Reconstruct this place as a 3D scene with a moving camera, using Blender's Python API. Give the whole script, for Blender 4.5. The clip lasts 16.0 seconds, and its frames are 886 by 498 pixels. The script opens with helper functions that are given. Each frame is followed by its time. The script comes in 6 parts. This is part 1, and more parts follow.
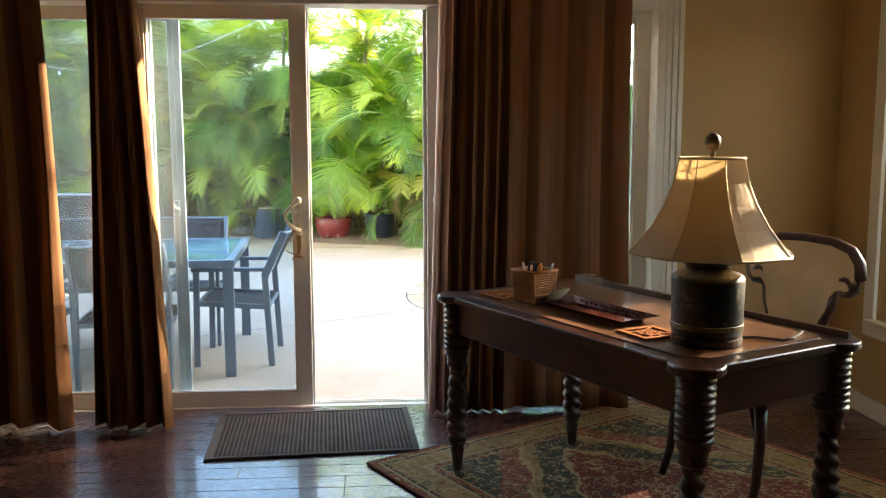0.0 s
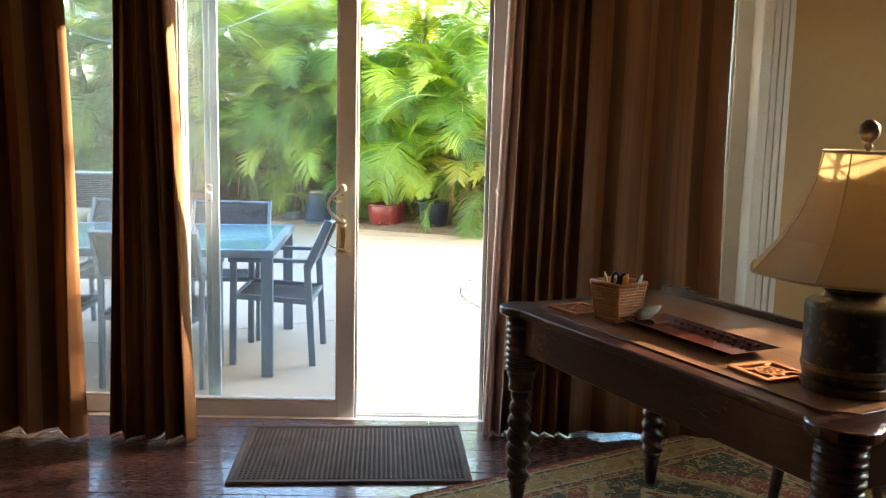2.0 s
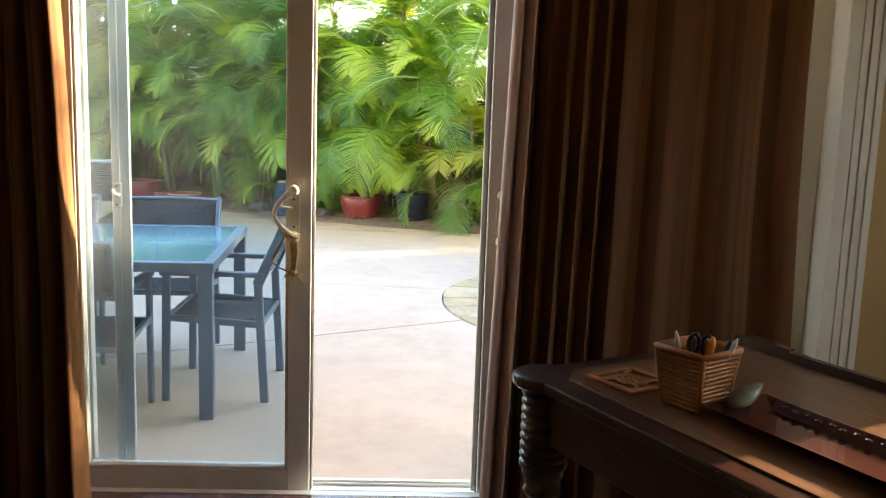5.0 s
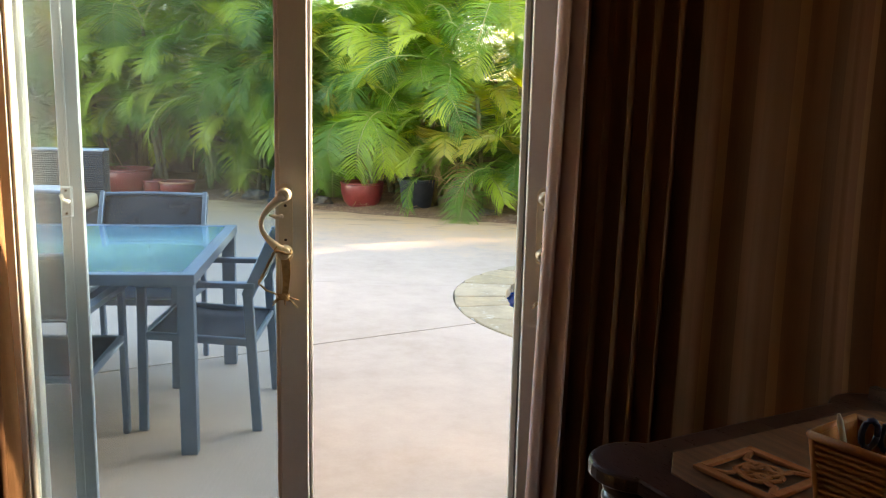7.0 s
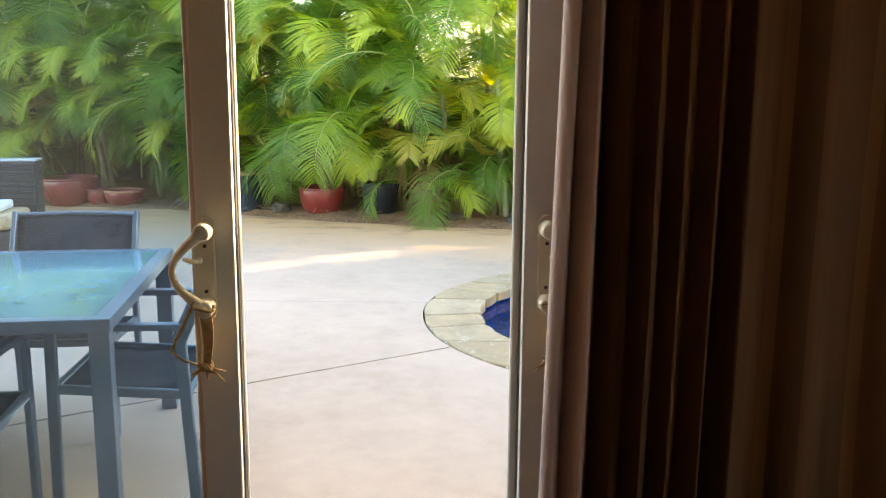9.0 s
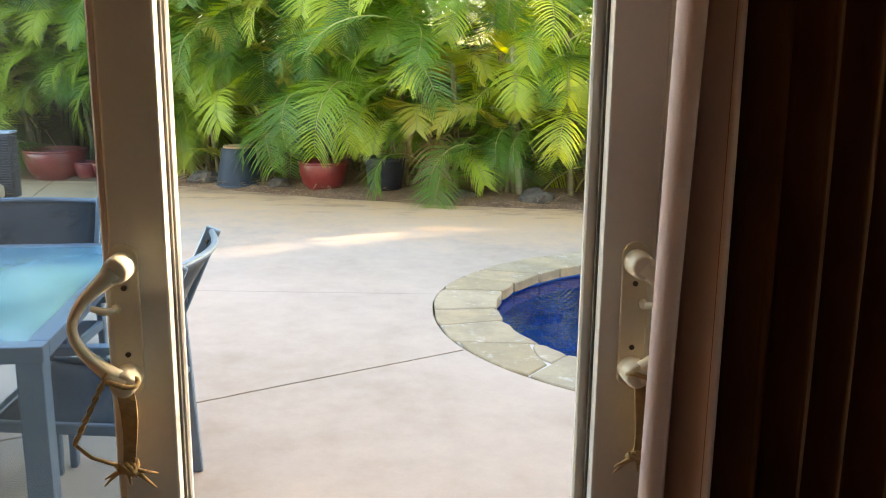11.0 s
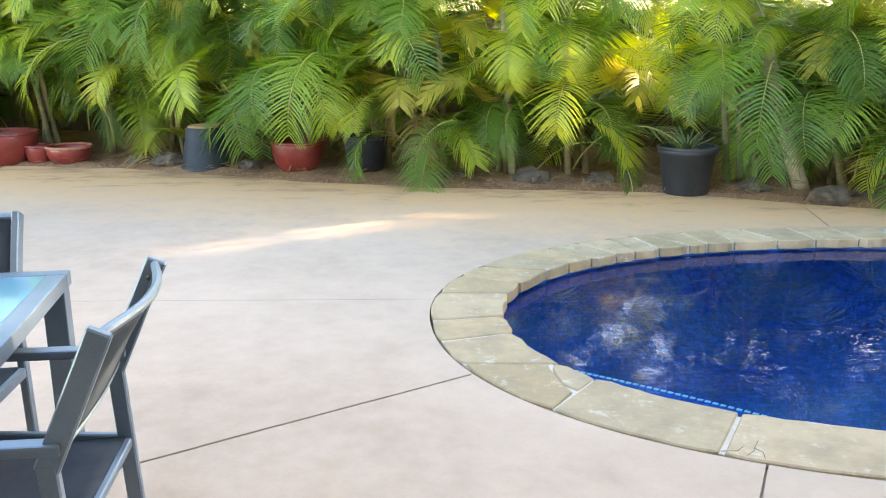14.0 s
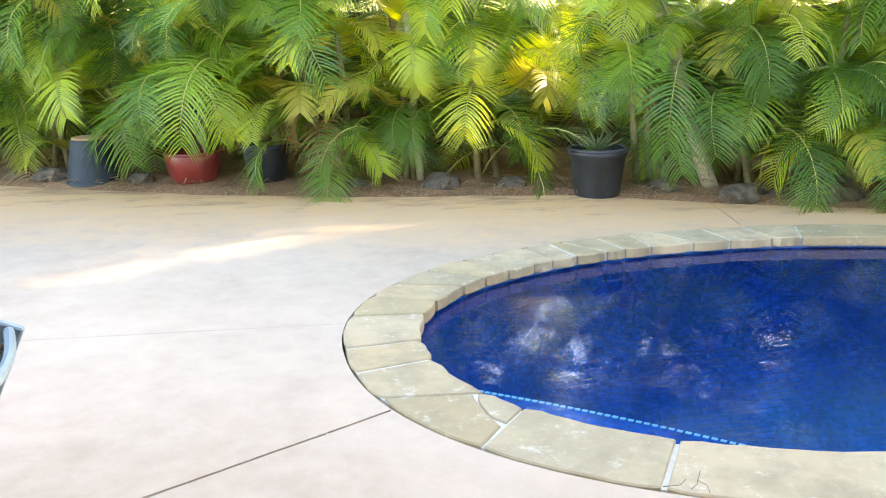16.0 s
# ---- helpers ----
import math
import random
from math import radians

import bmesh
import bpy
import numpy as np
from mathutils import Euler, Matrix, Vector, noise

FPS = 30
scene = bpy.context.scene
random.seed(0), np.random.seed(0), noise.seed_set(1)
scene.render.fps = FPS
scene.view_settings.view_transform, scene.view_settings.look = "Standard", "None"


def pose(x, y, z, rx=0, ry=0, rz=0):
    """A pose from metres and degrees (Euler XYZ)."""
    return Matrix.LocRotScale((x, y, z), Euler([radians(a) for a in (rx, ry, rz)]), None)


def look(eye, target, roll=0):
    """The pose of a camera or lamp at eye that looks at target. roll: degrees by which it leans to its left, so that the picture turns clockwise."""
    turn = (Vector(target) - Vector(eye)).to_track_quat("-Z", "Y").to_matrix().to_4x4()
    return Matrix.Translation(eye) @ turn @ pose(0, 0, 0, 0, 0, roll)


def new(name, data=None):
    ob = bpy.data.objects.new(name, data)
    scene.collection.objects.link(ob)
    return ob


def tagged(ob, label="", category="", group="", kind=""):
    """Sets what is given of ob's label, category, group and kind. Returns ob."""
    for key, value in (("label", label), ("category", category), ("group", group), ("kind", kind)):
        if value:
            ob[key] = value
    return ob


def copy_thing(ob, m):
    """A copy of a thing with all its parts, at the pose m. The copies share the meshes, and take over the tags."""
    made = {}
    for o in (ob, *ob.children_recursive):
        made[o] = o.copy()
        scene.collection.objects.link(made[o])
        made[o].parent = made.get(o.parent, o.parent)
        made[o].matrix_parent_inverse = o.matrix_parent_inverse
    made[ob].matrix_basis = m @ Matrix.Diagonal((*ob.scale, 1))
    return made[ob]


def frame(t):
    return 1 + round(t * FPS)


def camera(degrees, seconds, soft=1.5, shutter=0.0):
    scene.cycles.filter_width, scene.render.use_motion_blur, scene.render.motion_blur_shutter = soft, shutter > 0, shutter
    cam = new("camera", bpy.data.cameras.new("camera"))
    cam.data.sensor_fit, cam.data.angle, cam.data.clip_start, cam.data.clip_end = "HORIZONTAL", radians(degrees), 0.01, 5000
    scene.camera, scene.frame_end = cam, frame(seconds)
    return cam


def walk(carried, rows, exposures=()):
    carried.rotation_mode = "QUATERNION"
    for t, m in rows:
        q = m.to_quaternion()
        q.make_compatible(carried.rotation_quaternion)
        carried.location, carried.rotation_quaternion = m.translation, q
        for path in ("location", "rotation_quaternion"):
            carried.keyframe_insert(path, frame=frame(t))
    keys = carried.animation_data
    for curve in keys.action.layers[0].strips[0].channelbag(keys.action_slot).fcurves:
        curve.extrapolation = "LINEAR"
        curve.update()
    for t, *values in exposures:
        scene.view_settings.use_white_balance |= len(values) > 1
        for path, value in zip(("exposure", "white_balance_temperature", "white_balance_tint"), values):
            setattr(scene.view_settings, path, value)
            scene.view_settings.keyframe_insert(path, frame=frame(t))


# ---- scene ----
cam = camera(53.4, 16.0, soft=1.1)
PATH = [
    (0, (0.285, 0.697, 1.397), (0.438, 2.675, 1.146), -0.1),
    (0.5, (0.272, 0.822, 1.394), (0.362, 2.801, 1.121), 0.2),
    (1, (0.254, 0.935, 1.378), (0.315, 2.914, 1.097), 0.9),
    (1.5, (0.274, 1.092, 1.371), (0.313, 3.072, 1.09), 1.4),
    (2, (0.285, 1.253, 1.378), (0.318, 3.233, 1.096), 1.3),
    (2.5, (0.3, 1.371, 1.372), (0.345, 3.35, 1.085), 0.9),
    (3, (0.306, 1.543, 1.365), (0.371, 3.521, 1.073), 0.8),
    (3.5, (0.307, 1.721, 1.374), (0.392, 3.697, 1.074), 1.1),
    (4, (0.29, 1.87, 1.37), (0.382, 3.845, 1.067), 1.6),
    (4.2, (0.285, 1.945, 1.361), (0.373, 3.92, 1.061), 2.2),
    (6.5, (0.245, 2.72, 1.373), (0.322, 4.687, 1.023), 1.1),
    (7, (0.221, 2.852, 1.367), (0.306, 4.818, 1.013), 1.3),
    (7.5, (0.213, 3.006, 1.366), (0.304, 4.973, 1.015), 1.6),
    (8, (0.216, 3.168, 1.379), (0.326, 5.134, 1.03), 1.2),
    (8.5, (0.231, 3.295, 1.373), (0.366, 5.259, 1.021), 0.8),
    (9, (0.23, 3.451, 1.369), (0.394, 5.411, 1.011), 0.4),
    (9.2, (0.229, 3.523, 1.374), (0.403, 5.483, 1.017), 1.0),
    (11.3, (0.233, 4.162, 1.353), (0.382, 6.107, 0.911), 0.5),
    (11.5, (0.228, 4.219, 1.349), (0.38, 6.161, 0.897), 0.2),
    (12, (0.205, 4.364, 1.351), (0.367, 6.301, 0.88), -0.6),
    (12.5, (0.186, 4.508, 1.363), (0.362, 6.44, 0.879), -1.0),
    (13, (0.172, 4.611, 1.357), (0.357, 6.542, 0.869), -0.7),
    (13.5, (0.174, 4.725, 1.353), (0.366, 6.654, 0.864), -0.3),
    (14, (0.182, 4.833, 1.366), (0.388, 6.76, 0.871), -0.1),
    (14.5, (0.197, 4.914, 1.369), (0.435, 6.836, 0.871), -0.1),
    (15, (0.203, 4.99, 1.365), (0.495, 6.904, 0.863), -0.5),
    (15.5, (0.2, 5.078, 1.377), (0.556, 6.981, 0.876), -0.7),
    (16, (0.203, 5.155, 1.394), (0.616, 7.047, 0.894), -0.7),
]
EXPOSURES = [(t, e, k, 13) for t, e, k in ((0.0, 4.2, 7200), (2.0, 4.48, 7200), (4.0, 4.15, 7300), (6.5, 3.62, 7600), (9.0, 3.63, 7700), (11.5, 3.48, 7700), (13.0, 3.50, 7600), (14.8, 3.47, 7500), (15.4, 3.53, 7500), (16.0, 3.74, 7500))]
walk(cam, [(t, look(eye, target, roll)) for t, eye, target, roll in PATH], EXPOSURES)

# ---- light ----
SUN_FROM = Vector((1.0, 0.52, 0.37)).normalized()
world = bpy.data.worlds.new("sky")
scene.world = world
world.use_nodes = True
wn = world.node_tree
sky = wn.nodes.new("ShaderNodeTexSky")
sky.sky_type = "NISHITA"
sky.sun_disc = False
sky.sun_elevation = math.asin(SUN_FROM.z)
sky.sun_rotation = math.atan2(SUN_FROM.x, SUN_FROM.y)
wn.links.new(sky.outputs[0], wn.nodes["Background"].inputs[0])
wn.nodes["Background"].inputs[1].default_value = 0.15
sun_data = bpy.data.lights.new("sun", "SUN")
sun_data.energy, sun_data.angle, sun_data.color = 2.2, radians(0.5), (1.0, 0.86, 0.66)
sun = new("sun", sun_data)
sun.matrix_world = look(SUN_FROM * 30, (0, 0, 0))

# ---- materials ----
def nodes_of(name):
    m = bpy.data.materials.new(name)
    m.use_nodes = True
    t = m.node_tree
    return m, t, t.nodes["Principled BSDF"]


def mixed(t, fac, a, b, mode="MIX"):
    n = t.nodes.new("ShaderNodeMix")
    n.data_type, n.blend_type = "RGBA", mode
    for socket, value in ((n.inputs[0], fac), (n.inputs[6], a), (n.inputs[7], b)):
        if isinstance(value, bpy.types.NodeSocket):
            t.links.new(value, socket)
        elif isinstance(value, tuple):
            socket.default_value = (*value, 1.0)
        else:
            socket.default_value = value
    return n.outputs[2]


def maths(t, op, a, b=0.0, c=0.0):
    n = t.nodes.new("ShaderNodeMath")
    n.operation = op
    for socket, value in zip(n.inputs, (a, b, c)):
        if isinstance(value, bpy.types.NodeSocket):
            t.links.new(value, socket)
        else:
            socket.default_value = value
    return n.outputs[0]


def ramp(t, fac, stops, step=False):
    n = t.nodes.new("ShaderNodeValToRGB")
    n.color_ramp.interpolation = "CONSTANT" if step else "LINEAR"
    e = n.color_ramp.elements
    while len(e) < len(stops):
        e.new(0.5)
    for el, (p, c) in zip(e, stops):
        el.position, el.color = p, (*c, 1.0)
    t.links.new(fac, n.inputs[0])
    return n.outputs[0]


def coords(t, stretch=(1, 1, 1), which="Object"):
    tc = t.nodes.new("ShaderNodeTexCoord")
    mp = t.nodes.new("ShaderNodeMapping")
    mp.inputs["Scale"].default_value = stretch
    t.links.new(tc.outputs[which], mp.inputs[0])
    return mp.outputs[0]


def noise_tex(t, vec, scale, detail=4.0, rough=0.55):
    n = t.nodes.new("ShaderNodeTexNoise")
    n.inputs["Scale"].default_value, n.inputs["Detail"].default_value, n.inputs["Roughness"].default_value = scale, detail, rough
    t.links.new(vec, n.inputs["Vector"])
    return n.outputs[0]


def bumped(t, p, height, strength, distance=0.01):
    b = t.nodes.new("ShaderNodeBump")
    b.inputs["Strength"].default_value, b.inputs["Distance"].default_value = strength, distance
    t.links.new(height, b.inputs["Height"])
    t.links.new(b.outputs[0], p.inputs["Normal"])


def mat(name, c1, c2, scale=6.0, fine=60.0, rough=0.6, metal=0.0, bump=0.15, stretch=(1, 1, 1), coat=0.0, vary=0.0, depth=0.004, spec=0.5):
    """A surface of two colours mixed by coarse and fine noise, with fine relief."""
    m, t, p = nodes_of(name)
    vec = coords(t, stretch)
    big, small = noise_tex(t, vec, scale), noise_tex(t, vec, fine, 6.0, 0.65)
    f = maths(t, "ADD", maths(t, "MULTIPLY", big, 0.65), maths(t, "MULTIPLY", small, 0.35))
    col = ramp(t, f, [(0.36, c1), (0.64, c2)])
    if vary:
        info = t.nodes.new("ShaderNodeObjectInfo")
        hs = t.nodes.new("ShaderNodeHueSaturation")
        t.links.new(maths(t, "MULTIPLY_ADD", info.outputs["Random"], vary, 1.0 - vary / 2), hs.inputs["Value"])
        t.links.new(col, hs.inputs["Color"])
        col = hs.outputs[0]
    t.links.new(col, p.inputs["Base Color"])
    t.links.new(maths(t, "MULTIPLY_ADD", small, 0.2, rough - 0.1), p.inputs["Roughness"])
    p.inputs["Metallic"].default_value = metal
    p.inputs["Coat Weight"].default_value = coat
    p.inputs["Specular IOR Level"].default_value = spec
    if bump:
        bumped(t, p, f, bump, depth)
    return m


M_WALL = mat("tan_wall_paint", (0.41, 0.270, 0.116), (0.46, 0.307, 0.138), 2.0, 90, 0.75, bump=0.25)
M_CEIL = mat("ceiling_paint", (0.58, 0.53, 0.45), (0.63, 0.58, 0.50), 2.0, 90, 0.8)
M_OUT = mat("exterior_stucco", (0.55, 0.50, 0.42), (0.66, 0.60, 0.52), 3.0, 70, 0.85, bump=0.5)
M_VINYL = mat("cream_vinyl", (0.70, 0.665, 0.59), (0.76, 0.725, 0.65), 5.0, 120, 0.42, bump=0.06)
M_TRIM = mat("cream_trim_paint", (0.68, 0.655, 0.59), (0.74, 0.715, 0.65), 5.0, 90, 0.45, bump=0.08)
M_HANDLE = mat("ivory_handle_plastic", (0.72, 0.64, 0.47), (0.80, 0.72, 0.56), 10.0, 120, 0.35, bump=0.04)
M_SCREW = mat("dark_screw_metal", (0.06, 0.05, 0.04), (0.12, 0.10, 0.08), 60.0, 300, 0.4, 0.8)
M_SEAL = mat("grey_weather_seal", (0.10, 0.09, 0.08), (0.16, 0.15, 0.13), 20.0, 200, 0.8)
M_ALU = mat("grey_aluminium", (0.42, 0.47, 0.50), (0.50, 0.55, 0.58), 6.0, 150, 0.38, 0.55, bump=0.05)
M_PATIO = mat("grey_powder_coat", (0.115, 0.160, 0.215), (0.155, 0.212, 0.28), 6.0, 200, 0.36, 0.45, bump=0.06)
M_SLING = mat("dark_blue_sling_mesh", (0.030, 0.040, 0.055), (0.050, 0.064, 0.082), 10.0, 500, 0.85, bump=0.4, spec=0.08)
def woven_open(m, share):
    """Lets the eye pass between the strands of an open mesh cloth."""
    t = m.node_tree
    tr, mx = t.nodes.new("ShaderNodeBsdfTransparent"), t.nodes.new("ShaderNodeMixShader")
    mx.inputs[0].default_value = share
    t.links.new(t.nodes["Principled BSDF"].outputs[0], mx.inputs[1])
    t.links.new(tr.outputs[0], mx.inputs[2])
    t.links.new(mx.outputs[0], t.nodes["Material Output"].inputs[0])


woven_open(M_SLING, 0.13)
M_SCREEN = mat("grey_insect_screen", (0.30, 0.32, 0.33), (0.38, 0.40, 0.41), 8.0, 300, 0.8, bump=0.0, spec=0.1)
woven_open(M_SCREEN, 0.76)
M_TWINE = mat("jute_twine", (0.34, 0.22, 0.09), (0.52, 0.36, 0.17), 60.0, 400, 0.9, bump=0.6)
M_MAHOG = mat("dark_mahogany", (0.018, 0.006, 0.004), (0.052, 0.018, 0.010), 5.0, 45, 0.3, bump=0.12, stretch=(1, 6, 6), coat=0.35)
M_DESKTOP = mat("brown_desk_top_veneer", (0.10, 0.045, 0.022), (0.22, 0.105, 0.05), 7.0, 60, 0.33, bump=0.1, stretch=(1, 12, 1), coat=0.3)
M_UPHOL = mat("beige_upholstery", (0.42, 0.31, 0.18), (0.52, 0.40, 0.25), 8.0, 260, 0.85, bump=0.35)
M_SHADE = mat("cream_silk_shade", (0.76, 0.65, 0.45), (0.82, 0.71, 0.52), 6.0, 300, 0.75, bump=0.25)
def lit_through(m, share):
    """Lets part of the light pass through thin cloth."""
    t = m.node_tree
    p = t.nodes["Principled BSDF"]
    tl, mx = t.nodes.new("ShaderNodeBsdfTranslucent"), t.nodes.new("ShaderNodeMixShader")
    t.links.new(p.inputs["Base Color"].links[0].from_socket, tl.inputs[0])
    mx.inputs[0].default_value = share
    t.links.new(p.outputs[0], mx.inputs[1])
    t.links.new(tl.outputs[0], mx.inputs[2])
    t.links.new(mx.outputs[0], t.nodes["Material Output"].inputs[0])


lit_through(M_SHADE, 0.40)
M_PIPING = mat("cream_shade_piping", (0.70, 0.58, 0.39), (0.76, 0.64, 0.45), 20.0, 300, 0.8)
M_BRONZE = mat("dark_bronze", (0.05, 0.035, 0.02), (0.09, 0.06, 0.035), 20.0, 150, 0.4, 0.7)
M_TRIVET = mat("orange_brown_wood", (0.34, 0.115, 0.036), (0.46, 0.175, 0.06), 12.0, 80, 0.85, stretch=(1, 5, 1), spec=0.15)
M_TRAY = mat("dark_red_lacquer", (0.045, 0.012, 0.010), (0.085, 0.022, 0.016), 10.0, 80, 0.22, bump=0.12, coat=0.6)
M_WICKER = mat("honey_wicker", (0.33, 0.115, 0.022), (0.48, 0.20, 0.05), 30.0, 160, 0.55, bump=0.5)
M_STONE_G = mat("grey_green_stone", (0.09, 0.09, 0.06), (0.20, 0.19, 0.13), 25.0, 120, 0.5)
M_BLACKPL = mat("black_plastic", (0.016, 0.018, 0.022), (0.03, 0.034, 0.04), 8.0, 120, 0.45)
M_BLUEPEN = mat("blue_plastic", (0.010, 0.016, 0.05), (0.016, 0.026, 0.075), 20.0, 120, 0.35)
M_ORANGE = mat("orange_plastic", (0.70, 0.24, 0.03), (0.78, 0.32, 0.05), 20.0, 120, 0.35)
M_PAPER = mat("pale_pencil_paint", (0.62, 0.55, 0.42), (0.72, 0.65, 0.5), 20.0, 120, 0.5)
M_STEEL = mat("brushed_steel", (0.5, 0.5, 0.48), (0.6, 0.6, 0.58), 30.0, 220, 0.3, 0.9)
M_MATRUB = mat("brown_mat_rubber", (0.075, 0.052, 0.038), (0.125, 0.09, 0.066), 8.0, 200, 0.85, bump=0.5)
M_PLANK = mat("dark_walnut_plank", (0.062, 0.028, 0.025), (0.145, 0.066, 0.054), 3.5, 50, 0.27, bump=0.12, stretch=(0.5, 7, 1), coat=0.4, vary=0.55, depth=0.006)
M_SUBFLOOR = mat("dark_floor_joint", (0.012, 0.006, 0.005), (0.02, 0.01, 0.008), 8.0, 80, 0.7)
M_REDPOT = mat("red_glazed_pot", (0.17, 0.022, 0.018), (0.28, 0.042, 0.034), 6.0, 60, 0.35, bump=0.12, coat=0.3)
M_TERRA = mat("terracotta_rim", (0.34, 0.13, 0.07), (0.45, 0.19, 0.10), 9.0, 70, 0.75)
M_BLKPOT = mat("black_nursery_pot", (0.015, 0.018, 0.023), (0.038, 0.043, 0.052), 5.0, 60, 0.55, bump=0.12)
M_CUTWOOD = mat("weathered_cut_wood", (0.30, 0.17, 0.08), (0.44, 0.27, 0.14), 10.0, 90, 0.85)
M_ROCK = mat("lava_garden_rock", (0.035, 0.028, 0.022), (0.15, 0.112, 0.078), 7.0, 50, 0.9, bump=0.8, depth=0.015)
M_STEM = mat("palm_stem", (0.10, 0.085, 0.035), (0.24, 0.19, 0.08), 6.0, 40, 0.7, stretch=(1, 1, 4), bump=0.4)
M_RATTAN = mat("dark_resin_wicker", (0.020, 0.020, 0.022), (0.055, 0.053, 0.055), 40.0, 140, 0.5, bump=0.8)
M_CUSHION = mat("white_outdoor_fabric", (0.70, 0.70, 0.68), (0.80, 0.80, 0.78), 8.0, 240, 0.85, bump=0.3)
M_TANCUSH = mat("tan_outdoor_fabric", (0.42, 0.31, 0.18), (0.52, 0.40, 0.25), 8.0, 240, 0.85, bump=0.3)
M_BULB = mat("frosted_bulb_glass", (0.72, 0.75, 0.78), (0.82, 0.84, 0.86), 8.0, 90, 0.15, bump=0.0)
M_WHITETILE = mat("white_glazed_tile", (0.70, 0.74, 0.78), (0.80, 0.83, 0.86), 9.0, 90, 0.3, bump=0.0)
M_WIRE = mat("pale_light_cord", (0.34, 0.36, 0.38), (0.44, 0.46, 0.48), 8.0, 90, 0.5, bump=0.0)
M_LITTER = mat("dry_palm_litter", (0.16, 0.085, 0.04), (0.40, 0.25, 0.13), 18.0, 90, 0.9)
M_MORTAR = mat("pale_mortar", (0.40, 0.36, 0.29), (0.58, 0.54, 0.46), 10.0, 90, 0.9, bump=0.5)
def flagstone():
    m, t, p = nodes_of("olive_and_tan_flagstone")
    vec = coords(t)
    info = t.nodes.new("ShaderNodeObjectInfo")
    col = ramp(t, info.outputs["Random"], [(0.0, (0.33, 0.245, 0.135)), (0.25, (0.47, 0.335, 0.185)), (0.5, (0.38, 0.295, 0.185)), (0.75, (0.51, 0.375, 0.235)), (1.0, (0.40, 0.285, 0.15))])
    big, small = noise_tex(t, vec, 4.0, 5.0, 0.65), noise_tex(t, vec, 28.0, 6.0, 0.7)
    col = mixed(t, ramp(t, big, [(0.40, (0, 0, 0)), (0.64, (0.7, 0.7, 0.7))]), col, (0.26, 0.20, 0.125))
    col = mixed(t, ramp(t, small, [(0.54, (0, 0, 0)), (0.74, (0.4, 0.4, 0.4))]), col, (0.55, 0.46, 0.33))
    wash = noise_tex(t, vec, 7.0, 6.0, 0.75)
    col = mixed(t, ramp(t, wash, [(0.58, (0, 0, 0)), (0.70, (0.65, 0.65, 0.65))]), col, (0.58, 0.53, 0.45))
    t.links.new(col, p.inputs["Base Color"])
    p.inputs["Roughness"].default_value = 0.75
    bumped(t, p, maths(t, "ADD", big, maths(t, "MULTIPLY", small, 0.5)), 0.7, 0.012)
    return m


M_FLAG = flagstone()
M_GOLD = mat("worn_gold_paint", (0.07, 0.055, 0.02), (0.20, 0.15, 0.055), 30.0, 150, 0.5)


def glass_mat(name, tint, ior=1.5):
    """A thin clear pane: light passes straight, and its gloss grows with the angle."""
    m, t, p = nodes_of(name)
    t.nodes.remove(p)
    tr, gl, mx = t.nodes.new("ShaderNodeBsdfTransparent"), t.nodes.new("ShaderNodeBsdfGlossy"), t.nodes.new("ShaderNodeMixShader")
    tr.inputs[0].default_value = (*tint, 1)
    gl.inputs["Roughness"].default_value = 0.01
    fr = t.nodes.new("ShaderNodeFresnel")
    fr.inputs[0].default_value = ior
    t.links.new(fr.outputs[0], mx.inputs[0])
    t.links.new(tr.outputs[0], mx.inputs[1])
    t.links.new(gl.outputs[0], mx.inputs[2])
    t.links.new(mx.outputs[0], t.nodes["Material Output"].inputs[0])
    return m


def hazed(m, share):
    """A thin uneven film that paints haze from reflections and dirt on a pane."""
    t = m.node_tree
    out = t.nodes["Material Output"]
    clear = out.inputs[0].links[0].from_socket
    film, mx = t.nodes.new("ShaderNodeBsdfTranslucent"), t.nodes.new("ShaderNodeMixShader")
    film.inputs[0].default_value = (0.80, 0.82, 0.82, 1)
    streaks = noise_tex(t, coords(t, (2.5, 2.5, 0.35)), 1.7, 4.0, 0.6)
    t.links.new(maths(t, "MULTIPLY", ramp(t, streaks, [(0.3, (0.35, 0.35, 0.35)), (0.7, (1, 1, 1))]), share), mx.inputs[0])
    t.links.new(clear, mx.inputs[1])
    t.links.new(film.outputs[0], mx.inputs[2])
    t.links.new(mx.outputs[0], out.inputs[0])


M_GLASS = glass_mat("door_glass", (0.71, 0.80, 0.85), 1.5)
hazed(M_GLASS, 0.009)
M_WATER = glass_mat("pool_water", (0.42, 0.86, 1.0), 1.33)


def water_relief():
    t = M_WATER.node_tree
    vec = coords(t, (1.0, 2.6, 1.0))
    h = maths(t, "ADD", maths(t, "MULTIPLY", noise_tex(t, vec, 1.6, 1.0), 0.8), maths(t, "MULTIPLY", noise_tex(t, vec, 11.0, 3.0), 0.42))
    b = t.nodes.new("ShaderNodeBump")
    b.inputs["Strength"].default_value, b.inputs["Distance"].default_value = 0.42, 0.035
    t.links.new(h, b.inputs["Height"])
    for n in t.nodes:
        if n.bl_idname in ("ShaderNodeBsdfGlossy", "ShaderNodeFresnel"):
            t.links.new(b.outputs[0], n.inputs["Normal"])


water_relief()


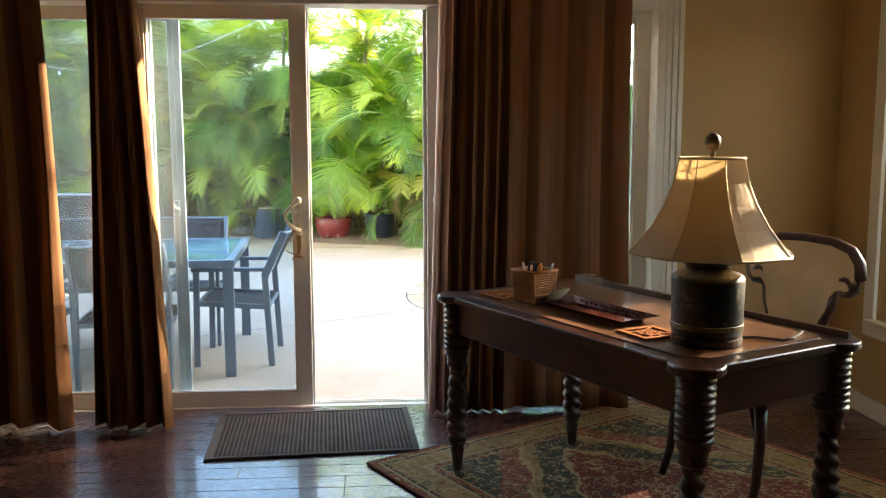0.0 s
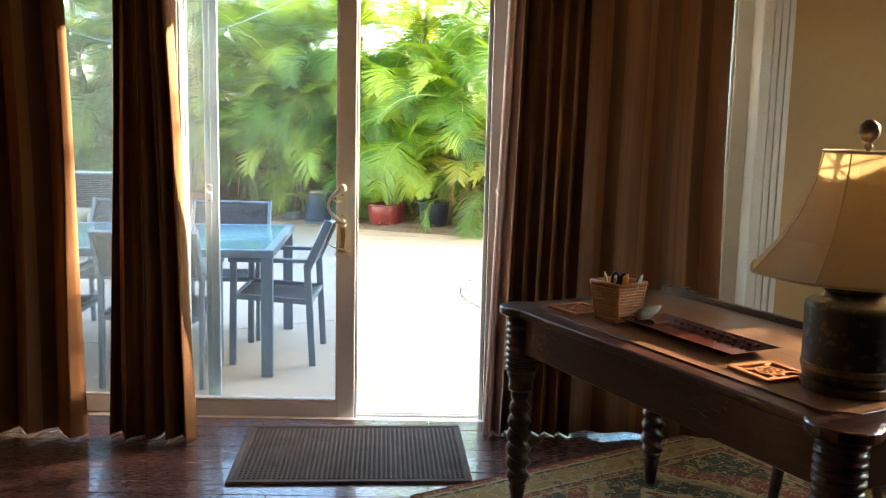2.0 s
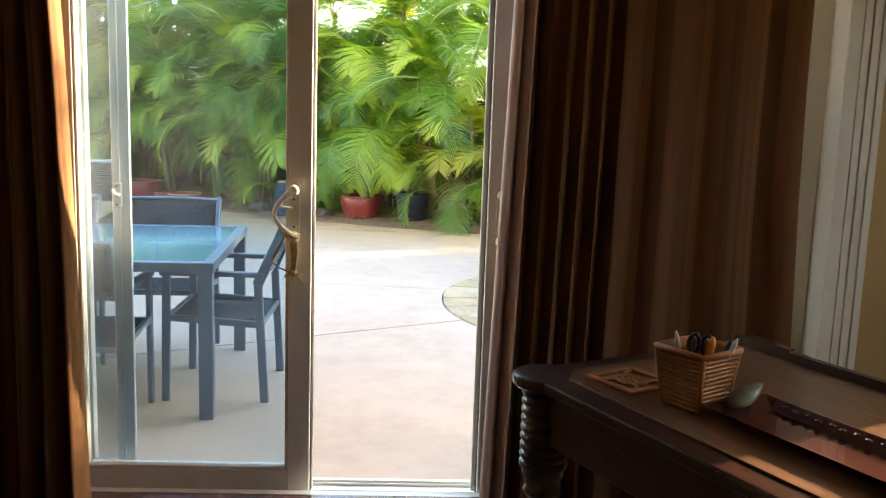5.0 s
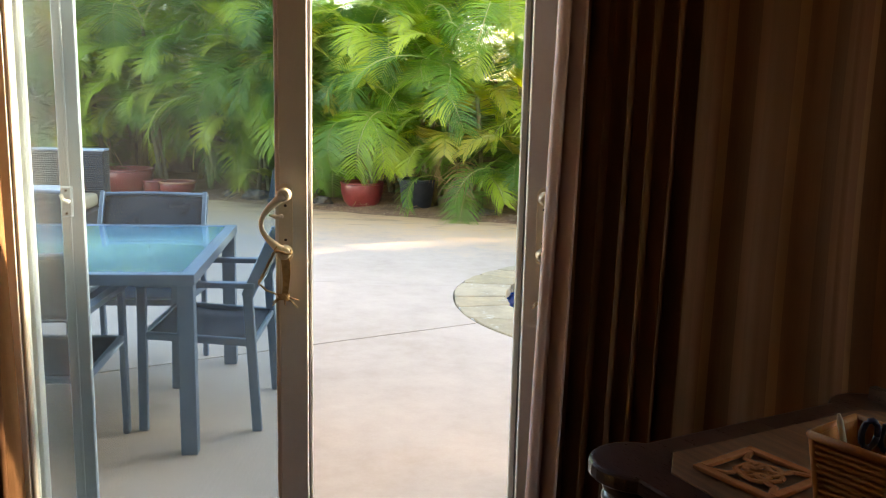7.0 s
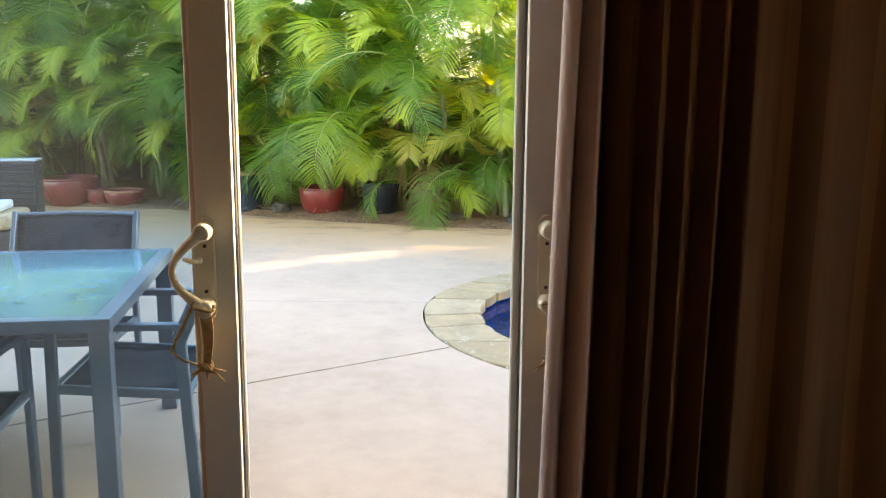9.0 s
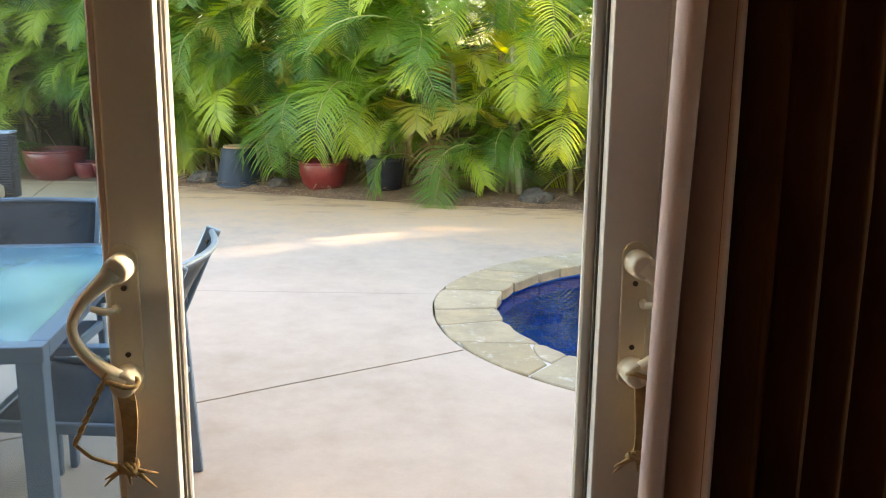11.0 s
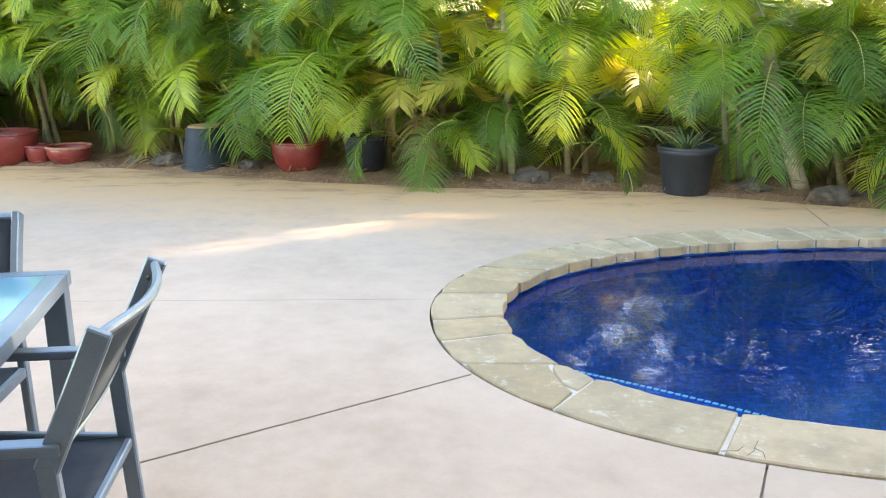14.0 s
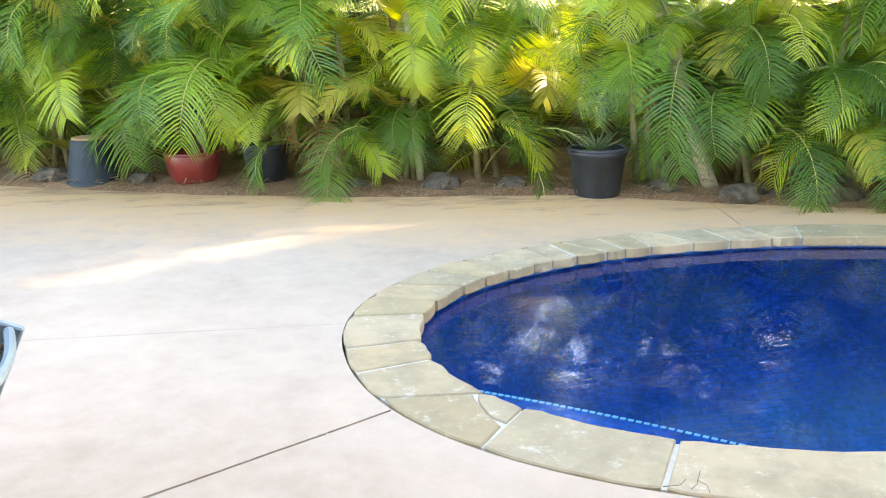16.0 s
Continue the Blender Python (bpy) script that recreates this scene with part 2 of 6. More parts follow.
def tabletop_mat():
    m, t, p = nodes_of("teal_frosted_glass")
    vec = coords(t)
    t.links.new(ramp(t, noise_tex(t, vec, 3.0), [(0.3, (0.09, 0.24, 0.33)), (0.7, (0.13, 0.31, 0.41))]), p.inputs["Base Color"])
    p.inputs["Roughness"].default_value = 0.12
    p.inputs["Coat Weight"].default_value = 0.5
    return m


M_TGLASS = tabletop_mat()


def pool_tile():
    m, t, p = nodes_of("cobalt_mosaic_tile")
    vec = coords(t)
    br = t.nodes.new("ShaderNodeTexVoronoi")
    br.distance, br.inputs["Randomness"].default_value, br.inputs["Scale"].default_value = "CHEBYCHEV", 0.0, 34.0
    t.links.new(vec, br.inputs["Vector"])
    col = ramp(t, noise_tex(t, vec, 2.2), [(0.3, (0.0005, 0.060, 0.27)), (0.7, (0.001, 0.13, 0.46))])
    tile = t.nodes.new("ShaderNodeHueSaturation")
    sep = t.nodes.new("ShaderNodeSeparateColor")
    t.links.new(br.outputs["Color"], sep.inputs[0])
    t.links.new(maths(t, "MULTIPLY_ADD", sep.outputs[0], 0.6, 0.7), tile.inputs["Value"])
    t.links.new(col, tile.inputs["Color"])
    edge = ramp(t, br.outputs["Distance"], [(0.42, (0, 0, 0)), (0.47, (1, 1, 1))])
    t.links.new(mixed(t, edge, tile.outputs[0], (0.015, 0.08, 0.24)), p.inputs["Base Color"])
    p.inputs["Roughness"].default_value = 0.25
    return m


M_TILE = pool_tile()


def concrete():
    m, t, p = nodes_of("warm_deck_concrete")
    vec = coords(t)
    big, mid, small = noise_tex(t, vec, 0.7, 3.0), noise_tex(t, vec, 5.0, 6.0, 0.7), noise_tex(t, vec, 90.0, 4.0, 0.7)
    col = ramp(t, maths(t, "ADD", maths(t, "MULTIPLY", big, 0.5), maths(t, "MULTIPLY", mid, 0.5)), [(0.30, (0.38, 0.275, 0.200)), (0.48, (0.465, 0.352, 0.270)), (0.68, (0.54, 0.415, 0.325))])
    col = mixed(t, maths(t, "MULTIPLY", small, 0.35), col, (0.33, 0.25, 0.18))
    sep = t.nodes.new("ShaderNodeSeparateXYZ")
    t.links.new(vec, sep.inputs[0])
    # soil washed out of the planting bed over the far margin
    away = maths(t, "MULTIPLY_ADD", sep.outputs[0], 0.33, sep.outputs[1])
    soil = maths(t, "MULTIPLY", maths(t, "SUBTRACT", away, 11.0), 0.5)
    soil = maths(t, "ADD", soil, maths(t, "MULTIPLY", maths(t, "SUBTRACT", mid, 0.5), 1.3))
    n = t.nodes.new("ShaderNodeClamp")
    t.links.new(soil, n.inputs[0])
    col = mixed(t, maths(t, "MULTIPLY", n.outputs[0], 0.97), col, (0.60, 0.345, 0.165))
    # dark leaf and water stains near the bed
    stain = noise_tex(t, coords(t, (1.0, 2.4, 1.0)), 1.6, 6.0, 0.7)
    dark = maths(t, "ADD", maths(t, "MULTIPLY", maths(t, "SUBTRACT", away, 12.75), 0.75), maths(t, "MULTIPLY", maths(t, "SUBTRACT", stain, 0.55), 5.0))
    d = t.nodes.new("ShaderNodeClamp")
    t.links.new(dark, d.inputs[0])
    col = mixed(t, maths(t, "MULTIPLY", d.outputs[0], 0.75), col, (0.20, 0.105, 0.055))
    t.links.new(col, p.inputs["Base Color"])
    p.inputs["Roughness"].default_value = 0.85
    bumped(t, p, maths(t, "ADD", maths(t, "MULTIPLY", mid, 0.7), maths(t, "MULTIPLY", small, 0.3)), 0.25, 0.006)
    return m


M_DECK = concrete()


def soil_mat():
    m, t, p = nodes_of("red_brown_soil")
    vec = coords(t)
    big, small = noise_tex(t, vec, 3.0, 5.0), noise_tex(t, vec, 40.0, 6.0, 0.7)
    col = ramp(t, big, [(0.35, (0.15, 0.070, 0.034)), (0.65, (0.29, 0.150, 0.076))])
    col = mixed(t, ramp(t, small, [(0.52, (0, 0, 0)), (0.62, (1, 1, 1))]), col, (0.40, 0.25, 0.13))
    t.links.new(col, p.inputs["Base Color"])
    p.inputs["Roughness"].default_value = 0.95
    bumped(t, p, small, 0.8, 0.02)
    return m


M_SOIL = soil_mat()


def leaf_mat(name, c1, c2, c3):
    m, t, p = nodes_of(name)
    info = t.nodes.new("ShaderNodeObjectInfo")
    vec = coords(t)
    col = ramp(t, info.outputs["Random"], [(0.0, c1), (0.68, c2), (1.0, c3)])
    col = mixed(t, maths(t, "MULTIPLY", noise_tex(t, vec, 5.0), 0.35), col, c2)
    t.links.new(col, p.inputs["Base Color"])
    p.inputs["Roughness"].default_value, p.inputs["Specular IOR Level"].default_value = 0.40, 0.35
    tl, mx = t.nodes.new("ShaderNodeBsdfTranslucent"), t.nodes.new("ShaderNodeMixShader")
    hs = t.nodes.new("ShaderNodeHueSaturation")
    hs.inputs["Value"].default_value, hs.inputs["Saturation"].default_value, hs.inputs["Hue"].default_value = 1.75, 1.12, 0.49
    t.links.new(col, hs.inputs["Color"])
    t.links.new(hs.outputs[0], tl.inputs[0])
    mx.inputs[0].default_value = 0.38
    t.links.new(p.outputs[0], mx.inputs[1])
    t.links.new(tl.outputs[0], mx.inputs[2])
    t.links.new(mx.outputs[0], t.nodes["Material Output"].inputs[0])
    return m


M_LEAF = leaf_mat("palm_leaf_green", (0.040, 0.100, 0.024), (0.140, 0.250, 0.029), (0.42, 0.45, 0.050))
M_RIB = mat("yellow_green_frond_rib", (0.34, 0.33, 0.08), (0.46, 0.40, 0.12), 6.0, 60, 0.5, bump=0.05)
M_LEAFY = leaf_mat("palm_leaf_yellowing", (0.26, 0.36, 0.035), (0.38, 0.42, 0.045), (0.46, 0.38, 0.09))
M_DRY = leaf_mat("palm_leaf_dry", (0.24, 0.15, 0.06), (0.34, 0.22, 0.10), (0.28, 0.20, 0.09))


def curtain_mat():
    """Woven stripes that run down the cloth; the first UV axis is metres of cloth."""
    m, t, p = nodes_of("striped_curtain_cloth")
    vec = coords(t, which="UV")
    sep = t.nodes.new("ShaderNodeSeparateXYZ")
    t.links.new(vec, sep.inputs[0])
    u = maths(t, "FRACT", maths(t, "MULTIPLY", sep.outputs[0], 1.1))
    tan, brown, dark, mauve = (0.39, 0.198, 0.086), (0.195, 0.085, 0.039), (0.072, 0.030, 0.016), (0.25, 0.107, 0.054)
    col = ramp(t, u, [(0.0, brown), (0.14, tan), (0.22, brown), (0.36, dark), (0.48, brown), (0.56, mauve), (0.66, tan), (0.72, dark), (0.84, mauve), (0.93, brown)], True)
    weave = noise_tex(t, coords(t, (120, 6, 1), "UV"), 4.0)
    slub = noise_tex(t, coords(t, (30, 1.2, 1), "UV"), 3.0)
    col = mixed(t, maths(t, "MULTIPLY_ADD", weave, 0.4, 0.32), col, brown)
    col = mixed(t, maths(t, "MULTIPLY", slub, 0.2), col, tan)
    t.links.new(col, p.inputs["Base Color"])
    p.inputs["Roughness"].default_value = 0.8
    p.inputs["Specular IOR Level"].default_value = 0.15
    bumped(t, p, weave, 0.25, 0.002)
    return m


M_CURT = curtain_mat()
lit_through(M_CURT, 0.13)
M_LINING_LIT = mat("curtain_lining_and_lit_fold", (0.62, 0.43, 0.38), (0.70, 0.51, 0.46), 8.0, 220, 0.7, bump=0.2)
M_HEMWHITE = mat("white_curtain_lining", (0.66, 0.62, 0.55), (0.74, 0.70, 0.63), 8.0, 220, 0.8, bump=0.2)


def rug_mat(lx, ly):
    m, t, p = nodes_of("oriental_rug_wool")
    vec = coords(t)
    wob = t.nodes.new("ShaderNodeTexNoise")
    wob.inputs["Scale"].default_value, wob.inputs["Detail"].default_value = 9.0, 2.0
    t.links.new(vec, wob.inputs["Vector"])
    off = t.nodes.new("ShaderNodeVectorMath")
    off.operation = "MULTIPLY_ADD"
    off.inputs[1].default_value, off.inputs[2].default_value = (0.16, 0.16, 0.0), (-0.08, -0.08, 0.0)
    t.links.new(wob.outputs["Color"], off.inputs[0])
    bent = t.nodes.new("ShaderNodeVectorMath")
    t.links.new(vec, bent.inputs[0])
    t.links.new(off.outputs[0], bent.inputs[1])
    sep, sepb = t.nodes.new("ShaderNodeSeparateXYZ"), t.nodes.new("ShaderNodeSeparateXYZ")
    t.links.new(vec, sep.inputs[0])
    t.links.new(bent.outputs[0], sepb.inputs[0])
    ax, ay = maths(t, "ABSOLUTE", sep.outputs[0]), maths(t, "ABSOLUTE", sep.outputs[1])
    bx, by = maths(t, "ABSOLUTE", sepb.outputs[0]), maths(t, "ABSOLUTE", sepb.outputs[1])
    edge = maths(t, "MINIMUM", maths(t, "SUBTRACT", lx / 2, ax), maths(t, "SUBTRACT", ly / 2, ay))
    cream, green, red, gold, rust = (0.50, 0.37, 0.17), (0.05, 0.062, 0.034), (0.20, 0.030, 0.018), (0.33, 0.22, 0.075), (0.27, 0.07, 0.032)
    band = ramp(t, edge, [(0.0, rust), (0.03, cream), (0.04, green), (0.055, gold), (0.17, cream), (0.18, green), (0.195, rust), (0.215, cream), (0.225, green)], True)
    diamond = maths(t, "ADD", maths(t, "DIVIDE", bx, lx * 0.40), maths(t, "DIVIDE", by, ly * 0.40))
    field = ramp(t, maths(t, "MULTIPLY", diamond, 0.5), [(0.0, gold), (0.05, green), (0.10, cream), (0.12, red), (0.42, cream), (0.44, green), (0.56, gold), (0.60, cream), (0.62, rust), (0.72, green)], True)
    col = mixed(t, maths(t, "GREATER_THAN", edge, 0.23), band, field)
    for scale, low, high, weight in ((11.0, 0.20, 0.30, 0.85), (27.0, 0.26, 0.36, 0.8)):
        vo = t.nodes.new("ShaderNodeTexVoronoi")
        vo.inputs["Scale"].default_value = scale
        t.links.new(bent.outputs[0], vo.inputs["Vector"])
        rings = ramp(t, vo.outputs["Distance"], [(0.0, (1, 1, 1)), (low * 0.5, (0, 0, 0)), (low, (1, 1, 1)), (high, (0, 0, 0))], True)
        sepc = t.nodes.new("ShaderNodeSeparateColor")
        t.links.new(vo.outputs["Color"], sepc.inputs[0])
        motif = ramp(t, sepc.outputs[0], [(0.0, rust), (0.22, cream), (0.45, green), (0.62, gold), (0.8, cream)], True)
        col = mixed(t, maths(t, "MULTIPLY", rings, weight), col, motif)
    vine = noise_tex(t, vec, 17.0, 2.0)
    stem = maths(t, "LESS_THAN", maths(t, "ABSOLUTE", maths(t, "SUBTRACT", vine, 0.5)), 0.02)
    col = mixed(t, maths(t, "MULTIPLY", stem, 0.75), col, cream)
    fuzz = noise_tex(t, vec, 260.0, 3.0)
    col = mixed(t, maths(t, "MULTIPLY", fuzz, 0.35), col, (0.10, 0.06, 0.03))
    t.links.new(col, p.inputs["Base Color"])
    p.inputs["Roughness"].default_value = 0.95
    bumped(t, p, fuzz, 0.6, 0.004)
    return m


def jar_mat():
    m, t, p = nodes_of("painted_black_jar_lacquer")
    vec = coords(t)
    vo = t.nodes.new("ShaderNodeTexVoronoi")
    vo.inputs["Scale"].default_value = 38.0
    t.links.new(vec, vo.inputs["Vector"])
    vine = noise_tex(t, vec, 18.0, 4.0, 0.7)
    spots = maths(t, "MULTIPLY", maths(t, "LESS_THAN", vo.outputs["Distance"], 0.36), maths(t, "GREATER_THAN", vine, 0.47))
    paint = ramp(t, noise_tex(t, vec, 30.0), [(0.35, (0.035, 0.042, 0.022)), (0.5, (0.085, 0.062, 0.028)), (0.65, (0.045, 0.055, 0.055))])
    t.links.new(mixed(t, spots, (0.012, 0.014, 0.014), paint), p.inputs["Base Color"])
    p.inputs["Roughness"].default_value = 0.42
    return m


M_JAR = jar_mat()


# ---- building helpers ----
def part(name, bm, material, parent=None, label="", smooth=False, m=None):
    """One mesh object from a bmesh, under a thing or a part."""
    me = bpy.data.meshes.new(name)
    bmesh.ops.recalc_face_normals(bm, faces=bm.faces)
    bm.to_mesh(me)
    bm.free()
    for k in (material if isinstance(material, (list, tuple)) else [material]):
        me.materials.append(k)
    if smooth:
        for f in me.polygons:
            f.use_smooth = True
    ob = new(name, me)
    if parent:
        ob.parent = parent
    if m is not None:
        ob.matrix_local = m
    if label:
        ob["label"] = label
    return ob


def thing(name, label, category, m=None, group="", kind=""):
    ob = new(name)
    if m is not None:
        ob.matrix_world = m
    return tagged(ob, label, category, group, kind)


def box(lo, hi, bevel=0.0, segments=1, bm=None):
    """A box between two corners, with rounded edges, in bm or a bmesh of its own."""
    work = bmesh.new()
    bmesh.ops.create_cube(work, size=1.0)
    size = [b - a for a, b in zip(lo, hi)]
    mid = [(a + b) / 2 for a, b in zip(lo, hi)]
    bmesh.ops.scale(work, vec=size, verts=work.verts)
    bmesh.ops.translate(work, vec=mid, verts=work.verts)
    if bevel:
        bmesh.ops.bevel(work, geom=list(work.edges), offset=bevel, segments=segments, affect="EDGES", profile=0.6)
    if bm is None:
        return work
    joined(bm, work)
    return bm


def joined(bm, other, m=None):
    if m is not None:
        bmesh.ops.transform(other, matrix=m, verts=other.verts)
    me = bpy.data.meshes.new("tmp")
    other.to_mesh(me)
    other.free()
    bm.from_mesh(me)
    bpy.data.meshes.remove(me)
    return bm


def lathe(profile, n=24, wobble=0.0, turns=None, lobes=0, m=None):
    """A turned body from (radius, height) pairs; with turns and lobes it is carved into a twist."""
    bm = bmesh.new()
    rings = []
    for r, z in profile:
        ring = []
        for k in range(n):
            a = 2 * math.pi * k / n
            rr = r
            if lobes and turns:
                rr = r * (1 + wobble * math.cos(lobes * a + turns * z))
            ring.append(bm.verts.new((rr * math.cos(a), rr * math.sin(a), z)))
        rings.append(ring)
    for a, b in zip(rings, rings[1:]):
        for k in range(n):
            bm.faces.new((a[k], a[(k + 1) % n], b[(k + 1) % n], b[k]))
    bm.faces.new(rings[0][::-1])
    bm.faces.new(rings[-1])
    if m is not None:
        bmesh.ops.transform(bm, matrix=m, verts=bm.verts)
    return bm


def tube(points, radius, n=8, bm=None, flat=1.0):
    """A round bar along points; radius is a number or one for each point."""
    bm = bm or bmesh.new()
    pts = [Vector(q) for q in points]
    rad = radius if isinstance(radius, (list, tuple)) else [radius] * len(pts)
    rings = []
    for i, q in enumerate(pts):
        d = (pts[min(i + 1, len(pts) - 1)] - pts[max(i - 1, 0)]).normalized()
        up = Vector((0, 0, 1)) if abs(d.z) < 0.9 else Vector((0, 1, 0))
        s = d.cross(up).normalized()
        u = s.cross(d)
        rings.append([bm.verts.new(q + (s * math.cos(2 * math.pi * k / n) + u * math.sin(2 * math.pi * k / n) * flat) * rad[i]) for k in range(n)])
    for a, b in zip(rings, rings[1:]):
        for k in range(n):
            bm.faces.new((a[k], a[(k + 1) % n], b[(k + 1) % n], b[k]))
    bm.faces.new(rings[0][::-1])
    bm.faces.new(rings[-1])
    return bm


def bar(a, b, w, d, bevel=0.004, roll=0.0):
    """A square bar from a to b, w across and d deep."""
    a, b = Vector(a), Vector(b)
    length = (b - a).length
    bm = box((-w / 2, -d / 2, 0), (w / 2, d / 2, length), bevel)
    q = (b - a).to_track_quat("Z", "Y").to_matrix().to_4x4()
    bmesh.ops.transform(bm, matrix=Matrix.Translation(a) @ q @ pose(0, 0, 0, 0, 0, roll), verts=bm.verts)
    return bm


def prism(outline, z0, z1, bevel=0.0, segments=2):
    """A slab with the given outline."""
    bm = bmesh.new()
    low = [bm.verts.new((x, y, z0)) for x, y in outline]
    face = bm.faces.new(low)
    got = bmesh.ops.extrude_face_region(bm, geom=[face])
    top = [v for v in got["geom"] if isinstance(v, bmesh.types.BMVert)]
    bmesh.ops.translate(bm, vec=(0, 0, z1 - z0), verts=top)
    if bevel:
        edges = [e for e in bm.edges if abs(e.verts[0].co.z - e.verts[1].co.z) < 1e-6]
        bmesh.ops.bevel(bm, geom=edges, offset=bevel, segments=segments, affect="EDGES", profile=0.6)
    return bm


def sheet(rings, z, thick=0.0):
    """A flat sheet bounded by closed outlines (the first outside, the rest holes)."""
    bm = bmesh.new()
    for ring in rings:
        vs = [bm.verts.new((x, y, z)) for x, y in ring]
        for a, b in zip(vs, vs[1:] + vs[:1]):
            bm.edges.new((a, b))
    bmesh.ops.triangle_fill(bm, edges=list(bm.edges), use_beauty=True)
    bmesh.ops.recalc_face_normals(bm, faces=bm.faces)
    if sum(f.normal.z for f in bm.faces) < 0:
        bmesh.ops.reverse_faces(bm, faces=list(bm.faces))
    if thick:
        got = bmesh.ops.extrude_face_region(bm, geom=list(bm.faces))
        bmesh.ops.translate(bm, vec=(0, 0, -thick), verts=[v for v in got["geom"] if isinstance(v, bmesh.types.BMVert)])
    return bm


def structure(name, bm, material, label, category, **kw):
    return tagged(part(name, bm, material, **kw), label, category, kind="structure")


# ---- the room ----
X0, X1, Y0, Y1 = -2.7, 2.755, -2.6, 5.25
OUT = 5.42
ROOM_H = 2.55
DL, DR, HEAD = -1.70, 1.80, 2.10
DECK_Z = -0.12

structure("wall_north", joined(joined(box((X0 - 0.15, Y1, 0), (DL - 0.001, OUT, ROOM_H)), box((DR + 0.001, Y1, 0), (X1 + 0.15, OUT, ROOM_H))), box((DL - 0.001, Y1, HEAD), (DR + 0.001, OUT, ROOM_H))), M_WALL, "tan painted wall round the sliding door", "wall")
structure("wall_west", box((X0 - 0.15, Y0, 0), (X0, Y1, ROOM_H)), M_WALL, "tan painted side wall", "wall")
structure("wall_south", box((X0 - 0.15, Y0 - 0.15, 0), (X1 + 0.15, Y0, ROOM_H)), M_WALL, "tan painted back wall of the room", "wall")
WY0, WY1, WZ0, WZ1 = 3.0, 4.80, 0.50, 2.05
east = box((X1, Y0, 0), (X1 + 0.15, WY0, ROOM_H))
for lo, hi in (((X1, WY1, 0), (X1 + 0.15, Y1, ROOM_H)), ((X1, WY0, 0), (X1 + 0.15, WY1, WZ0)), ((X1, WY0, WZ1), (X1 + 0.15, WY1, ROOM_H))):
    box(lo, hi, bm=east)
structure("wall_east", east, M_WALL, "tan painted side wall with a window", "wall")
structure("ceiling", box((X0 - 0.15, Y0 - 0.15, ROOM_H), (X1 + 0.15, OUT, ROOM_H + 0.12)), M_CEIL, "pale painted ceiling", "ceiling")
# unseen roof, its overhang deepened to keep sky light out of the room
structure("roof", box((X0 - 0.5, Y0 - 0.5, ROOM_H + 0.125), (X1 + 0.5, OUT + 0.95, ROOM_H + 0.25)), M_OUT, "unseen flat roof, its eave deepened to shade the door", "roof")
structure("exterior_wall", joined(joined(box((-9.0, OUT + 0.002, -0.3), (DL - 0.06, OUT + 0.03, ROOM_H + 0.12)), box((DR + 0.06, OUT + 0.002, -0.3), (X1 + 0.15, OUT + 0.03, ROOM_H + 0.12))), box((DL - 0.06, OUT + 0.002, HEAD + 0.05), (DR + 0.06, OUT + 0.03, ROOM_H + 0.12))), M_OUT, "pale stucco outside of the house wall", "wall")
base = box((DR + 0.09, Y1 - 0.016, 0.0), (X1, Y1 - 0.001, 0.10), 0.004)
box((X1 - 0.016, Y0, 0.0), (X1 - 0.001, Y1 - 0.017, 0.10), 0.004, bm=base)
box((X0, Y1 - 0.016, 0.0), (DL - 0.09, Y1 - 0.001, 0.10), 0.004, bm=base)
structure("baseboard", base, M_TRIM, "cream painted baseboard along the wall", "baseboard")

# casing round the door opening: stepped moulding
case = bmesh.new()
for x, s in ((DL, -1), (DR, 1)):
    for a, b, d in ((0.0, 0.028, 0.014), (0.029, 0.058, 0.020), (0.059, 0.086, 0.026)):
        lo, hi = sorted((x + s * a, x + s * b))
        box((lo, Y1 - d, 0.0), (hi, Y1 - 0.001, HEAD + 0.11), 0.004, 2, bm=case)
box((DL + 0.001, Y1 - 0.02, HEAD + 0.001), (DR - 0.001, Y1 - 0.001, HEAD + 0.11), 0.004, 2, bm=case)
structure("door_casing_trim", case, M_TRIM, "cream stepped casing round the sliding door", "trim")


# ---- sliding door ----
def glazed_panel(name, x0, x1, y0, y1, z0, z1, stile, rail_b, rail_t, parent, material=M_VINYL):
    p = new(name)
    p.parent = parent
    part("stile", box((x0, y0, z0), (x0 + stile, y1, z1), 0.004, 2), material, p)
    part("stile", box((x1 - stile, y0, z0), (x1, y1, z1), 0.004, 2), material, p)
    part("bottom_rail", box((x0 + stile, y0 + 0.003, z0), (x1 - stile, y1 - 0.003, z0 + rail_b), 0.004, 2), material, p)
    part("top_rail", box((x0 + stile, y0 + 0.003, z1 - rail_t), (x1 - stile, y1 - 0.003, z1), 0.004, 2), material, p)
    ym = (y0 + y1) / 2
    g = part("pane", box((x0 + stile - 0.008, ym - 0.003, z0 + rail_b - 0.008), (x1 - stile + 0.008, ym + 0.003, z1 - rail_t + 0.008)), M_GLASS, p, "clear glass pane")
    g.visible_shadow = False
    bead = bmesh.new()
    for lo, hi in (((x0 + stile, y0 + 0.008, z0 + rail_b), (x0 + stile + 0.012, y1 - 0.008, z1 - rail_t)), ((x1 - stile - 0.012, y0 + 0.008, z0 + rail_b), (x1 - stile, y1 - 0.008, z1 - rail_t)),
                   ((x0 + stile + 0.012, y0 + 0.008, z0 + rail_b), (x1 - stile - 0.012, y1 - 0.008, z0 + rail_b + 0.012))):
        box(lo, hi, 0.003, bm=bead)
    part("glazing_bead", bead, material, p)
    return p


